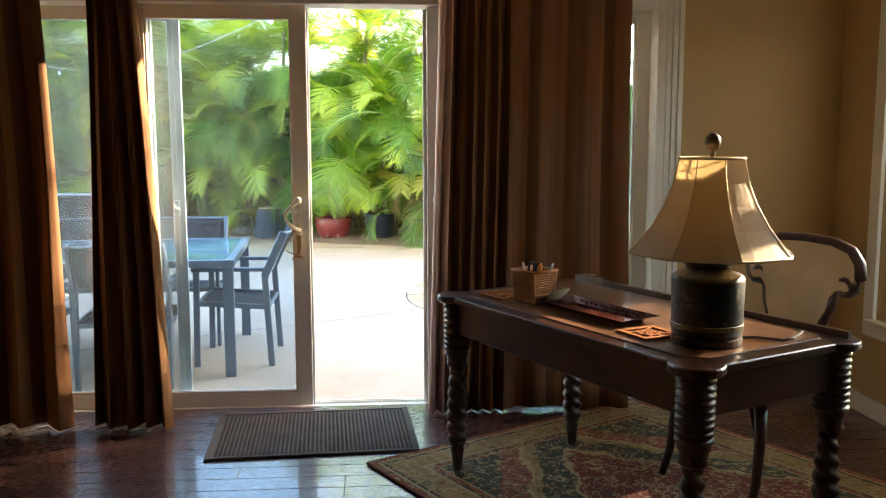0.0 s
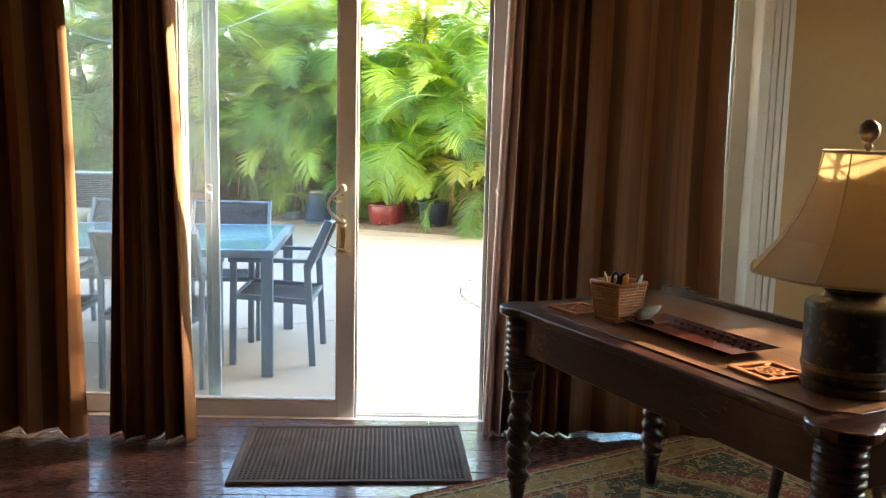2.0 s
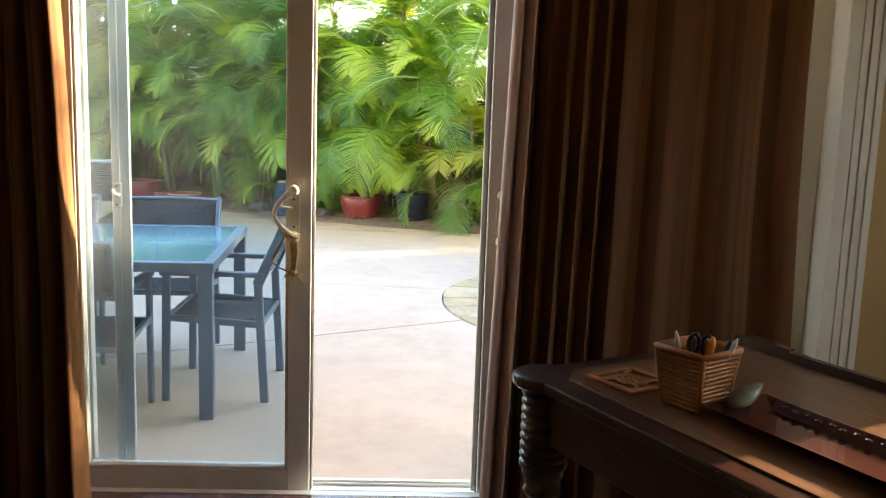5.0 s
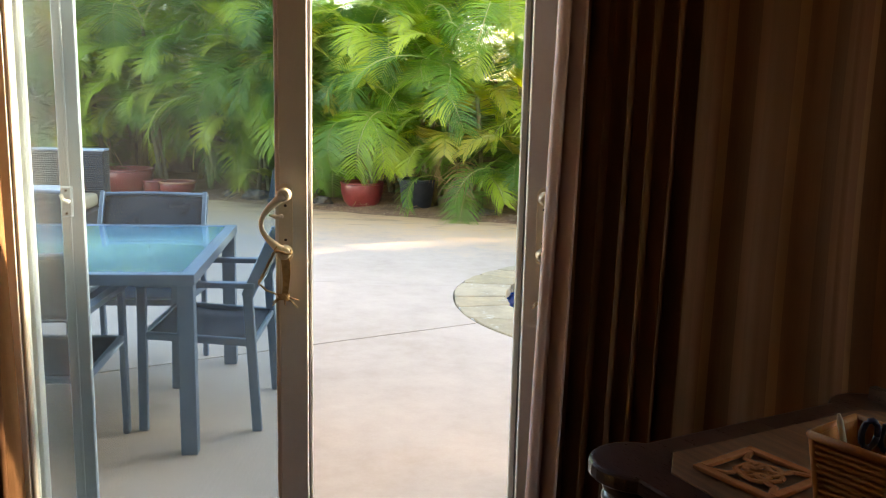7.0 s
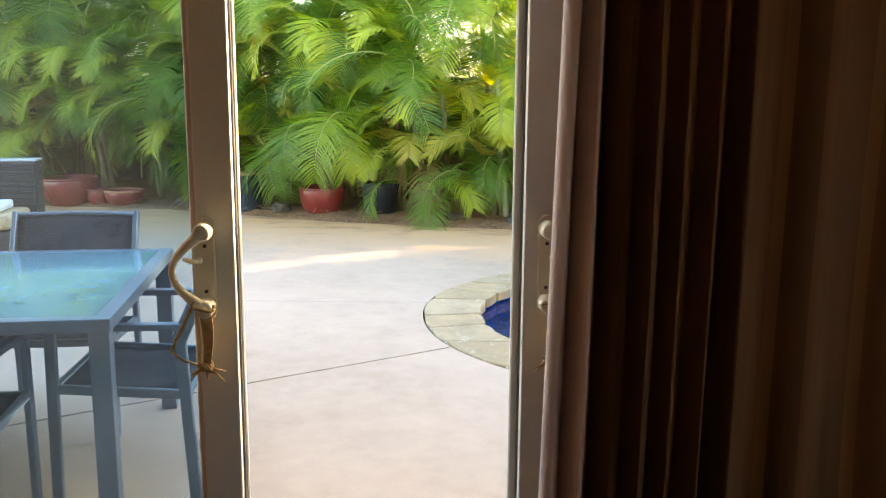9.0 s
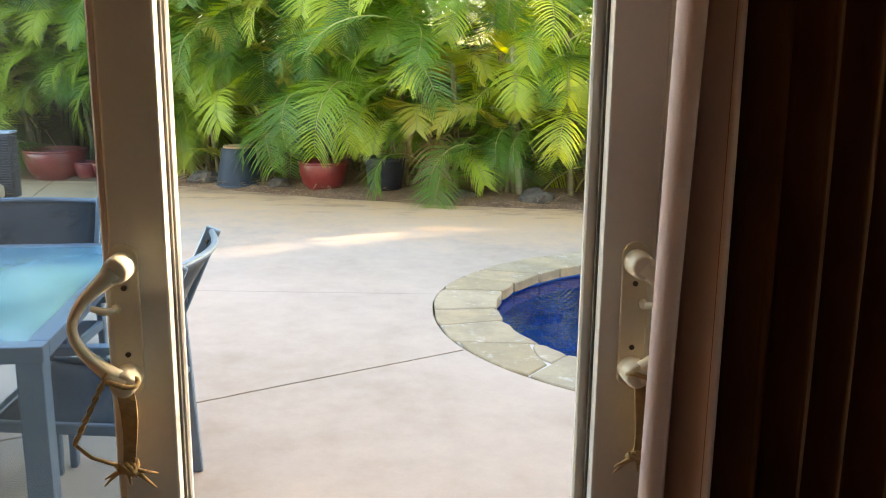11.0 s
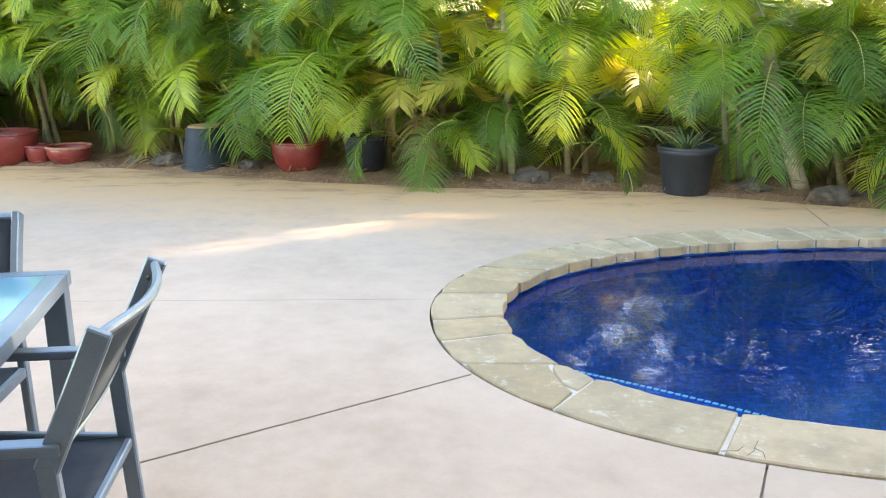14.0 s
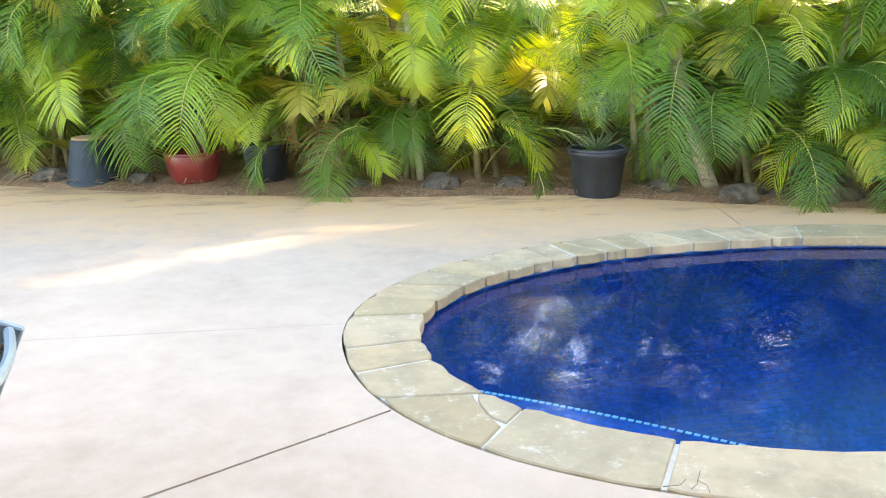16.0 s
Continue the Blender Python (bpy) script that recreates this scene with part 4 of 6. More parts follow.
pool = thing("pool", "oval cobalt blue tiled swimming pool with flagstone rim", "swimming pool", kind="structure")
basin = bmesh.new()
levels = [(0.0, DECK_Z - 0.062), (-0.03, -0.5), (-0.15, -0.9), (-0.4, -1.3), (-0.8, -1.6), (-1.25, -1.72)]
prev = None
for off, z in levels:
    ring = [basin.verts.new((*pool_at(2 * math.pi * k / NP, off), z)) for k in range(NP)]
    if prev:
        for k in range(NP):
            basin.faces.new((prev[k], prev[(k + 1) % NP], ring[(k + 1) % NP], ring[k]))
    prev = ring
basin.faces.new(prev)
part("basin", basin, M_TILE, pool, "cobalt mosaic pool lining", smooth=True)
wat = bmesh.new()
wat.faces.new([wat.verts.new((*pool_at(2 * math.pi * k / NP, 0.002), DECK_Z - 0.074)) for k in range(NP)])
water_ob = part("water", wat, M_WATER, pool)
if water_ob.data.polygons[0].normal.z < 0:
    water_ob.data.flip_normals()
tagged(water_ob, "deep blue rippled pool water", kind="structure")


def pool_step():
    """A corner step under water; its rounded edge carries a line of small white tiles."""
    z = -0.38
    arc = [Vector((1.03 + 1.3 * u, 9.24 - 1.12 * u + 0.05 * math.sin(math.pi * u))) for u in [1.36 * k / 64 for k in range(65)]]
    wall = [pool_at(3.08 + 1.40 * k / 20, -0.02) for k in range(21)]
    part("step", prism([tuple(p) for p in arc] + wall[::-1], -1.1, z, 0.006), M_TILE, pool, "cobalt mosaic step under the water")
    b = box((-0.013, -0.011, 0.0), (0.013, 0.011, 0.004), 0.001)
    me = bpy.data.meshes.new("step_edge_tile")
    b.to_mesh(me)
    b.free()
    me.materials.append(M_WHITETILE)
    for p, q in zip(arc, arc[1:]):
        tile = new("step_edge_tile", me)
        tile.parent = pool
        d = (q - p).normalized()
        tile.matrix_local = Matrix.Translation((p.x - 0.02 * abs(d.y), p.y - 0.02 * d.x, z + 0.001)) @ pose(0, 0, 0, 0, 0, math.degrees(math.atan2(d.y, d.x)))


pool_step()
mort = bmesh.new()
la = [mort.verts.new((*pool_at(2 * math.pi * k / NP, 0.004), DECK_Z - 0.001)) for k in range(NP)]
lb = [mort.verts.new((*pool_at(2 * math.pi * k / NP, RIM - 0.014), DECK_Z - 0.001)) for k in range(NP)]
lc = [mort.verts.new((*pool_at(2 * math.pi * k / NP), DECK_Z - 0.10)) for k in range(NP)]
ld = [mort.verts.new((*pool_at(2 * math.pi * k / NP, RIM - 0.014), DECK_Z - 0.09)) for k in range(NP)]
for k in range(NP):
    n = (k + 1) % NP
    mort.faces.new((la[k], la[n], lb[n], lb[k]))
    mort.faces.new((lc[k], lc[n], la[n], la[k]))
    mort.faces.new((lb[k], lb[n], ld[n], ld[k]))
part("mortar_bed", mort, M_MORTAR, pool, "pale mortar under the rim stones")


def rim_stone(a0, a1, sk0, sk1, rng, f0=(0.0, 0.0), f1=(1.0, 1.0)):
    """One flagstone of the pool rim between two slanting joints; f0 and f1 are its shares of the rim's width at both ends."""
    gap = rng.uniform(0.006, 0.012)
    a0, a1 = a0 + gap / 2, a1 - gap / 2
    n = max(4, int((a1 - a0) / 0.035))
    inner, outer = [], []

    def place(a, f, sk, w):
        return pool_at(a + sk * (1 - 2 * f), -0.022 + (RIM + 0.016) * f + w)

    for k in range(n + 1):
        q = k / n
        a = a0 + (a1 - a0) * q
        sk = sk0 * (1 - q) + sk1 * q
        w = 0.004 if 0 < k < n else -0.010
        inner.append(place(a, f0[0] * (1 - q) + f0[1] * q, sk, -w + rng.uniform(-0.007, 0.007)))
        outer.append(place(a, f1[0] * (1 - q) + f1[1] * q, sk, w + rng.uniform(-0.007, 0.004)))
    up = rng.uniform(-0.002, 0.005)
    part("rim_stone", prism(outer + inner[::-1], DECK_Z - 0.06, DECK_Z + 0.005 + up, 0.006, 1), M_FLAG, pool)


rng = random.Random(11)
# joints of the laid stones, as angles round the pool: small ones at the west end, long slabs along the house
cuts = [1.292, 1.41, 1.525, 1.63, 1.731, 1.82, 1.907, 1.981, 2.07, 2.158, 2.27, 2.398, 2.535, 2.70, 2.86, 3.097, 3.235, 3.45, 3.661, 3.985, 4.40, 4.72]
while cuts[-1] < 2 * math.pi + 1.1:
    cuts.append(cuts[-1] + rng.choice((0.13, 0.2, 0.27)))
cuts[-1] = 2 * math.pi + 1.292
LEANS = {3.45: 0.05, 3.661: -0.03, 3.985: -0.012, 2.535: -0.03}
skews = [LEANS.get(c, rng.uniform(-0.02, 0.02)) for c in cuts]
skews[-1] = skews[0]
for n in range(len(cuts) - 1):
    if n in (17, 23):
        # a narrow inner stone beside a long slab, parted by a slanting seam
        rim_stone(cuts[n], cuts[n + 1], skews[n], skews[n + 1], rng, (0.0, 0.0), (0.10, 0.46))
        rim_stone(cuts[n], cuts[n + 1], skews[n], skews[n + 1], rng, (0.13, 0.49), (1.0, 1.0))
    else:
        rim_stone(cuts[n], cuts[n + 1], skews[n], skews[n + 1], rng)
for pts in (((1.60, 7.50), (1.615, 7.545), (1.60, 7.585), (1.64, 7.64)), ((1.55, 7.535), (1.585, 7.56), (1.605, 7.59)), ((1.47, 7.575), (1.53, 7.57), (1.565, 7.60))):
    part("crack", tube([(x, y, DECK_Z + 0.0095) for x, y in pts], 0.0016, 5), M_SEAL, pool, "dark hairline crack in the rim")


# ---- palms ----
def frond_mesh(name, length, lift, droop, n_leaf, leaf_len, seed, material, sag=0.55):
    """An arching feather leaf: a tapered rib and two rows of narrow drooping leaflets. It grows along +x."""
    rng = random.Random(seed)
    steps = 14
    pts, ang = [Vector((0, 0, 0))], lift
    for k in range(steps):
        ang -= droop / steps * (0.5 + 1.0 * k / steps)
        side = 0.05 * math.sin(seed + k * 0.3)
        pts.append(pts[-1] + Vector((math.cos(ang), side, math.sin(ang))) * (length / steps))
    vs, fs = [], []
    for i, q in enumerate(pts):
        r = 0.0095 * (1 - 0.8 * i / steps) * (0.7 + length / 4)
        d = (pts[min(i + 1, steps)] - pts[max(i - 1, 0)]).normalized()
        up = Vector((0, 1, 0)).cross(d) * -1
        for s, u in ((-1, -0.5), (1, -0.5), (0, 1)):
            vs.append(tuple(q + Vector((0, 1, 0)) * s * r + up * u * r))
        if i:
            o = (i - 1) * 3
            for k in range(3):
                fs.append((o + k, o + (k + 1) % 3, o + 3 + (k + 1) % 3, o + 3 + k))
    for i in range(n_leaf):
        s = 0.16 + 0.84 * i / (n_leaf - 1)
        f = s * steps
        k = min(int(f), steps - 1)
        q = pts[k].lerp(pts[k + 1], f - k)
        d = (pts[k + 1] - pts[k]).normalized()
        up = Vector((0, 1, 0)).cross(d) * -1
        ll = leaf_len * (math.sin(math.pi * min(1.0, 0.22 + 0.74 * s)) ** 0.55) * rng.uniform(0.9, 1.08)
        for side in (-1, 1):
            out = (Vector((0, side, 0)) * (1.15 - 0.40 * s) + d * (0.10 + 0.42 * s) + up * rng.uniform(0.10, 0.22)).normalized()
            drop = sag * rng.uniform(0.75, 1.2)
            w = 0.0088 * rng.uniform(0.9, 1.15)
            o = len(vs)
            for t, ww in ((0.0, 0.5), (0.22, 1.0), (0.5, 0.95), (0.78, 0.6), (1.0, 0.0)):
                c = q + out * ll * t + (Vector((0, 0, -1)) * 0.3 + d * 0.7) * ll * drop * t * t
                if ww:
                    vs.append(tuple(c - d * w * ww))
                    vs.append(tuple(c + d * w * ww))
                else:
                    vs.append(tuple(c))
            fs += [(o, o + 1, o + 3, o + 2), (o + 2, o + 3, o + 5, o + 4), (o + 4, o + 5, o + 7, o + 6), (o + 6, o + 7, o + 8)]
    me = bpy.data.meshes.new(name)
    me.from_pydata(vs, [], fs)
    me.materials.append(material)
    me.materials.append(M_RIB if material != M_DRY else material)
    for f in me.polygons[:steps * 3]:
        f.material_index = 1
    return me


FRONDS = [frond_mesh("frond", 1.10 + 0.12 * k, radians(58 + 6 * (k % 3)), radians(105 + 16 * (k % 4)), 46, 0.38 + 0.03 * (k % 3), k, M_LEAF, 0.30 + 0.10 * (k % 3)) for k in range(6)]
HANGING = [frond_mesh("frond", 1.25 + 0.10 * k, radians(66 + 5 * (k % 2)), radians(158 + 10 * (k % 3)), 46, 0.36 + 0.025 * (k % 3), 50 + k, M_LEAF, 0.50 + 0.12 * (k % 2)) for k in range(6)]
FRONDS_Y = [frond_mesh("frond", 1.05 + 0.12 * k, radians(66), radians(145 + 15 * k), 56, 0.34, 20 + k, M_LEAFY, 0.6) for k in range(2)]
FRONDS_D = [frond_mesh("frond", 0.85, radians(35), radians(150), 26, 0.28, 30 + k, M_DRY, 0.9) for k in range(2)]
STEM = {}


def stem_mesh(k):
    if k not in STEM:
        bm = bmesh.new()
        h = 1.0
        tube([(0.05 * math.sin(q * 2 + k), 0.05 * math.sin(q * 1.5 + 2 * k), q * h) for q in [i / 10 for i in range(11)]], [0.034 - 0.012 * i / 10 + (0.004 if i % 2 else 0) for i in range(11)], 8, bm)
        me = bpy.data.meshes.new("stem")
        bm.to_mesh(me)
        bm.free()
        me.materials.append(M_STEM)
        for f in me.polygons:
            f.use_smooth = True
        STEM[k] = me
    return STEM[k]


POT_X = (-3.6, -3.2, -2.9, -1.4, -0.1, 3.2)


def palm(x, y, rng, heights, per_stem, toward, spread, size=1.0, low=0, group="palms in the bed", base=DECK_Z):
    """A clump of slender stems, each with a head of arching fronds; toward is the side it leans to, in degrees."""
    p = thing("areca_palm", "areca palm clump with arching feathery green fronds, in the bed or added as sun screen", "palm", pose(x, y, base), group)
    for n, h in enumerate(heights):
        ang = radians(toward + rng.uniform(-spread, spread))
        lean = rng.uniform(0.04, 0.22) * h
        top = Vector((lean * math.cos(ang), lean * math.sin(ang), h))
        foot = Vector((rng.uniform(-0.2, 0.2), rng.uniform(-0.12, 0.2), -0.03))
        st = new("stem", stem_mesh(n % 3))
        st.parent = p
        v = top - foot
        st.matrix_local = Matrix.Translation(foot) @ v.to_track_quat("Z", "Y").to_matrix().to_4x4() @ Matrix.Diagonal((size, size, v.length, 1))
        for k in range(per_stem):
            a = toward + (k + rng.uniform(-0.3, 0.3)) * 360.0 / per_stem + 40 * n
            roll = rng.random()
            if roll < 0.90:
                me = rng.choice(FRONDS)
            else:
                me = rng.choice(FRONDS_Y)
            fr = new("frond", me)
            fr.parent = p
            s = size * rng.uniform(0.8, 1.2)
            tilt = rng.uniform(-22, 25)
            fr.matrix_local = Matrix.Translation(top + Vector((0, 0, rng.uniform(-0.15, 0.05)))) @ pose(0, 0, 0, 0, 0, a) @ pose(0, 0, 0, rng.uniform(-25, 25), tilt, 0) @ Matrix.Diagonal((s, s, s, 1))
    for k in range(low):
        # fronds that arch out of the front of the clump and hang over the deck's edge
        a = toward + rng.uniform(-65, 65)
        dx = rng.uniform(-0.35, 0.35)
        z = 0.05 + 2.15 * ((k + rng.random()) / low) ** 1.25
        pick = rng.random()
        if z < 1.15 and min(abs(x + dx + 0.55 * math.cos(radians(a)) - q) for q in POT_X) < 0.38:
            z += 0.7
        fr = new("frond", rng.choice(FRONDS_D) if pick < 0.12 and z < 0.8 else rng.choice(FRONDS_Y) if pick < 0.20 else rng.choice(HANGING))
        fr.parent = p
        s = size * rng.uniform(0.78, 1.15)
        fr.matrix_local = Matrix.Translation((dx, rng.uniform(-0.15, 0.15), z)) @ pose(0, 0, 0, 0, 0, a) @ pose(0, 0, 0, rng.uniform(-22, 22), rng.uniform(-12, 14), 0) @ Matrix.Diagonal((s, s, s, 1))
    return p


prng = random.Random(4)
for k in range(23):
    x = -7.6 + 0.72 * k + prng.uniform(-0.15, 0.15)
    if 2.75 < x < 3.75:
        continue
    slope = (bed_at(x + 0.3) - bed_at(x - 0.3)) / 0.6
    facing = math.degrees(math.atan2(-1, slope))
    # out-of-view palms past x 6.2 stand taller to keep sun off the chair
    palm(x, bed_at(min(x, 9.4)) + 0.62 + prng.uniform(0, 0.25), prng, [prng.uniform(0.6, 1.0), prng.uniform(1.2, 1.8), prng.uniform(1.8, 2.5) + (1.25 if x > 6.2 else -0.75 if 3.7 < x < 4.8 else 0.0)], 4, facing, 55, 1.0, 17)
for k in range(18):
    x = -8.0 + 1.0 * k + prng.uniform(-0.25, 0.25)
    if 2.6 < x < 5.3:
        palm(x, bed_at(x) + 1.5, prng, [prng.uniform(0.3, 0.6), prng.uniform(0.5, 0.8)], 6, -90, 120, 0.8, 6, "palms in the back row")
        continue
    palm(x, bed_at(min(x, 9.4)) + 1.7 + prng.uniform(-0.2, 0.5), prng, [prng.uniform(0.8, 1.4), prng.uniform(1.6, 2.2), prng.uniform(2.2, 2.9), prng.uniform(2.6, 3.4)], 7, -90, 120, 1.2, 8, "palms in the back row")
for k in range(9):
    x = -9.0 + 2.3 * k + prng.uniform(-0.4, 0.4)
    if 2.6 < x < 6.4:
        palm(x, bed_at(x) + 3.7, prng, [prng.uniform(1.3, 1.6), prng.uniform(1.4, 1.8)], 8, -90, 160, 1.1, 3, "palms in the back row")
        continue
    palm(x, bed_at(min(x, 9.4)) + 3.6 + prng.uniform(-0.3, 0.8), prng, [prng.uniform(1.0, 2.0), prng.uniform(2.4, 3.2), prng.uniform(3.4, 4.6)], 8, -90, 170, 1.5, 6, "palms in the back row")
# unseen palms added to screen the sun; lower ones let it reach the desk
for k in range(10):
    tall_by = (0.35, 0.35, 0.35, 0.4, 0.3, -0.8, -0.35, 1.1, 0.5, 0.6)[k]
    palm(7.7 + prng.uniform(-0.4, 0.5), 1.4 + 1.0 * k, prng, [prng.uniform(0.6, 1.1), prng.uniform(1.2, 1.6) + tall_by * 0.4, prng.uniform(1.6, 2.0) + tall_by * 0.7, prng.uniform(1.9, 2.3) + tall_by], 8, 180, 100, 1.3, 4, "palms beside the house", DECK_Z - 0.11)


M_TRUNK = mat("pale_ringed_trunk", (0.20, 0.15, 0.09), (0.42, 0.34, 0.22), 5.0, 30, 0.85, stretch=(1, 1, 5), bump=0.5)


def trunk_palm(label, x, y, height, lean, thick, fronds):
    """A single leaning trunk with ring scars and a small head of fronds."""
    t = thing("palm_tree", label, "palm", pose(x, y, DECK_Z))
    tb = bmesh.new()
    n = 32
    tube([(lean * height * q, 0.03 * math.sin(q * 11), height * q) for q in [k / n for k in range(n + 1)]], [thick * (1 - 0.28 * k / n) + (0.05 * thick if k % 2 else 0) for k in range(n + 1)], 14, tb)
    part("trunk", tb, M_TRUNK, t, smooth=True)
    for k in range(fronds):
        fr = new("frond", FRONDS[k % 6])
        fr.parent = t
        fr.matrix_local = Matrix.Translation((lean * height, 0.0, height)) @ pose(0, 0, 0, 0, 0, 360.0 / fronds * k) @ pose(0, 0, 0, 0, -10 + 6 * (k % 4), 0) @ Matrix.Diagonal((1.1, 1.1, 1.1, 1))
    return t


trunk_palm("leaning palm with a thick pale ringed trunk in the bed", 4.24, 12.26, 3.2, -0.375, 0.070, 6)
trunk_palm("slim pale palm stem leaning among the fronds", 1.78, 13.32, 3.4, -0.075, 0.036, 5)

# low lava-rock wall that holds the slope behind the palms
gw = bmesh.new()
wall_rows = []
for i in range(121):
    x = 11.0 - 21.0 * i / 120
    y0 = bed_at(max(min(x, 9.5), -9.0)) + 2.75
    row = []
    for j in range(15):
        z = DECK_Z - 0.1 + 1.75 * j / 14
        bulge = 0.10 * noise.noise((x * 2.2, z * 3.0, 0)) + 0.05 * noise.noise((x * 7, z * 7, 2))
        row.append(gw.verts.new((x + 0.25 * 2.7, y0 + bulge + 0.06 * j / 14, z + (0.06 * noise.noise((x * 3, 0, 4)) if j == 14 else 0))))
    row.append(gw.verts.new((x + 0.25 * 2.7, y0 + 0.5, DECK_Z + 1.6)))
    wall_rows.append(row)
for ra, rb in zip(wall_rows, wall_rows[1:]):
    for k in range(15):
        gw.faces.new((ra[k], ra[k + 1], rb[k + 1], rb[k]))
structure("garden_wall", gw, M_ROCK, "dark lava-rock retaining wall behind the palms", "garden wall", smooth=True)


# ---- pots and rocks ----
def pot(name, label, x, y, profile, material, rim_r, rim_z, soil_z, z=DECK_Z, group="", rim_mat=None):
    t = thing(name, label, "plant pot", pose(x, y, z), group)
    part("body", lathe(profile, 32), material, t, smooth=True)
    part("rim", tube([(rim_r * math.cos(a), rim_r * math.sin(a), rim_z) for a in [2 * math.pi * k / 32 for k in range(33)]], 0.016, 8), rim_mat or material, t, smooth=True)
    if soil_z:
        part("soil", lathe([(rim_r - 0.02, soil_z - 0.01), (rim_r * 0.5, soil_z + 0.012), (0.01, soil_z + 0.02)], 20), M_SOIL, t, "dry soil in the pot")
    return t


def bowl(r, h):
    return [(r * 0.55, 0.0), (r * 0.62, 0.02), (r * 0.86, h * 0.35), (r * 0.98, h * 0.65), (r, h * 0.92), (r * 0.97, h), (r * 0.90, h), (r * 0.92, h * 0.85), (r * 0.85, h * 0.8)]


pot("glazed_pot", "red glazed bowl planter beside the sofa", -3.6, 15.0, bowl(0.36, 0.36), M_REDPOT, 0.355, 0.36, 0.31, DECK_Z - 0.02, "red pots at the bed")
pot("glazed_pot", "small red glazed pot between two bowls", -3.2, 14.9, bowl(0.15, 0.22), M_REDPOT, 0.148, 0.22, 0.18, DECK_Z - 0.02, "red pots at the bed")
pot("glazed_pot", "low terracotta bowl with a brown rim", -2.88, 14.88, bowl(0.24, 0.21), M_REDPOT, 0.235, 0.21, 0.17, DECK_Z - 0.02, "red pots at the bed", M_TERRA)
pot("glazed_pot", "round red glazed pot half hidden by fronds", -0.34, 13.98, bowl(0.27, 0.34), M_REDPOT, 0.265, 0.34, 0.29, DECK_Z - 0.02, "red pots at the bed")
up = thing("nursery_pot", "black nursery pot turned upside down with a wooden disc on top", "plant pot", pose(-1.32, 14.32, DECK_Z - 0.01))
part("body", lathe([(0.262, 0), (0.267, 0.045), (0.252, 0.05), (0.188, 0.445), (0.172, 0.455)], 32), M_BLKPOT, up, smooth=True)
part("disc", lathe([(0.172, 0.455), (0.168, 0.475), (0.05, 0.48)], 24), M_CUTWOOD, up, "weathered wooden disc")
bp = pot("nursery_pot", "black nursery pot with a small spiky plant", 3.2, 12.42, [(0.19, 0), (0.2, 0.01), (0.245, 0.36), (0.262, 0.365), (0.265, 0.42), (0.245, 0.42), (0.24, 0.36)], M_BLKPOT, 0.258, 0.415, 0.38)
pot("nursery_pot", "dark nursery pot in the shade of the fronds", 0.35, 13.75, [(0.17, 0), (0.22, 0.36), (0.235, 0.40), (0.215, 0.40), (0.21, 0.34)], M_BLKPOT, 0.23, 0.39, 0.35)
M_AGAVE = leaf_mat("agave_leaf", (0.10, 0.16, 0.08), (0.16, 0.22, 0.11), (0.22, 0.27, 0.12))
ag = bmesh.new()
for k in range(22):
    a, el, L = k * 2.4, 0.35 + 0.9 * prng.random(), prng.uniform(0.14, 0.3)
    pts = [Vector((math.cos(a) * math.cos(el * (1 - 0.4 * q)) * L * q, math.sin(a) * math.cos(el * (1 - 0.4 * q)) * L * q, 0.39 + math.sin(el) * L * q)) for q in (0, 0.4, 0.75, 1)]
    tube(pts, [0.012, 0.014, 0.009, 0.001], 5, ag, 0.35)
part("plant", ag, M_AGAVE, bp, "small spiky grey-green plant", smooth=True)


def rock(x, y, r, seed):
    bm = bmesh.new()
    bmesh.ops.create_icosphere(bm, subdivisions=3, radius=r)
    for v in bm.verts:
        d = 1 + 0.35 * noise.noise(v.co * (1.6 / r) + Vector((seed, 0, 0))) + 0.1 * noise.noise(v.co * (5 / r))
        v.co = Vector((v.co.x * d * 1.15, v.co.y * d * 0.9, v.co.z * d * 0.7))
    return tagged(part("rock", bm, M_ROCK, m=Matrix.Translation((x, y, DECK_Z + r * 0.35))), "rough grey-brown rock in the soil bed", "rock", "rocks along the bed")


for n, (x, y, r) in enumerate(((4.25, 11.80, 0.15), (3.78, 12.3, 0.13), (-1.75, 14.5, 0.16), (-2.1, 14.75, 0.13), (1.9, 13.0, 0.15), (2.55, 12.85, 0.12), (-0.85, 14.1, 0.12), (5.0, 11.6, 0.2), (4.6, 11.9, 0.12), (1.2, 13.25, 0.11))):
    rock(x, y, r, n)
lit = bmesh.new()
for k in range(420):
    x = prng.uniform(-4.5, 7.0)
    y = bed_at(x) + abs(prng.gauss(0.1, 0.3)) + 0.02
    a, L = prng.uniform(0, 6.28), prng.uniform(0.05, 0.28)
    z = DECK_Z + prng.uniform(0.01, 0.05) + min(max(y - bed_at(x), 0), 0.6) * 0.1
    tube([(x, y, z), (x + L * 0.5 * math.cos(a), y + L * 0.5 * math.sin(a), z + prng.uniform(0, 0.05)), (x + L * math.cos(a + 0.3), y + L * math.sin(a + 0.3), z + prng.uniform(-0.005, 0.06))], [0.004, 0.007, 0.002], 4, lit, 0.4)
tagged(part("palm_litter", lit, M_LITTER), "dry brown fallen palm leaflets on the soil", "litter", kind="stuff")


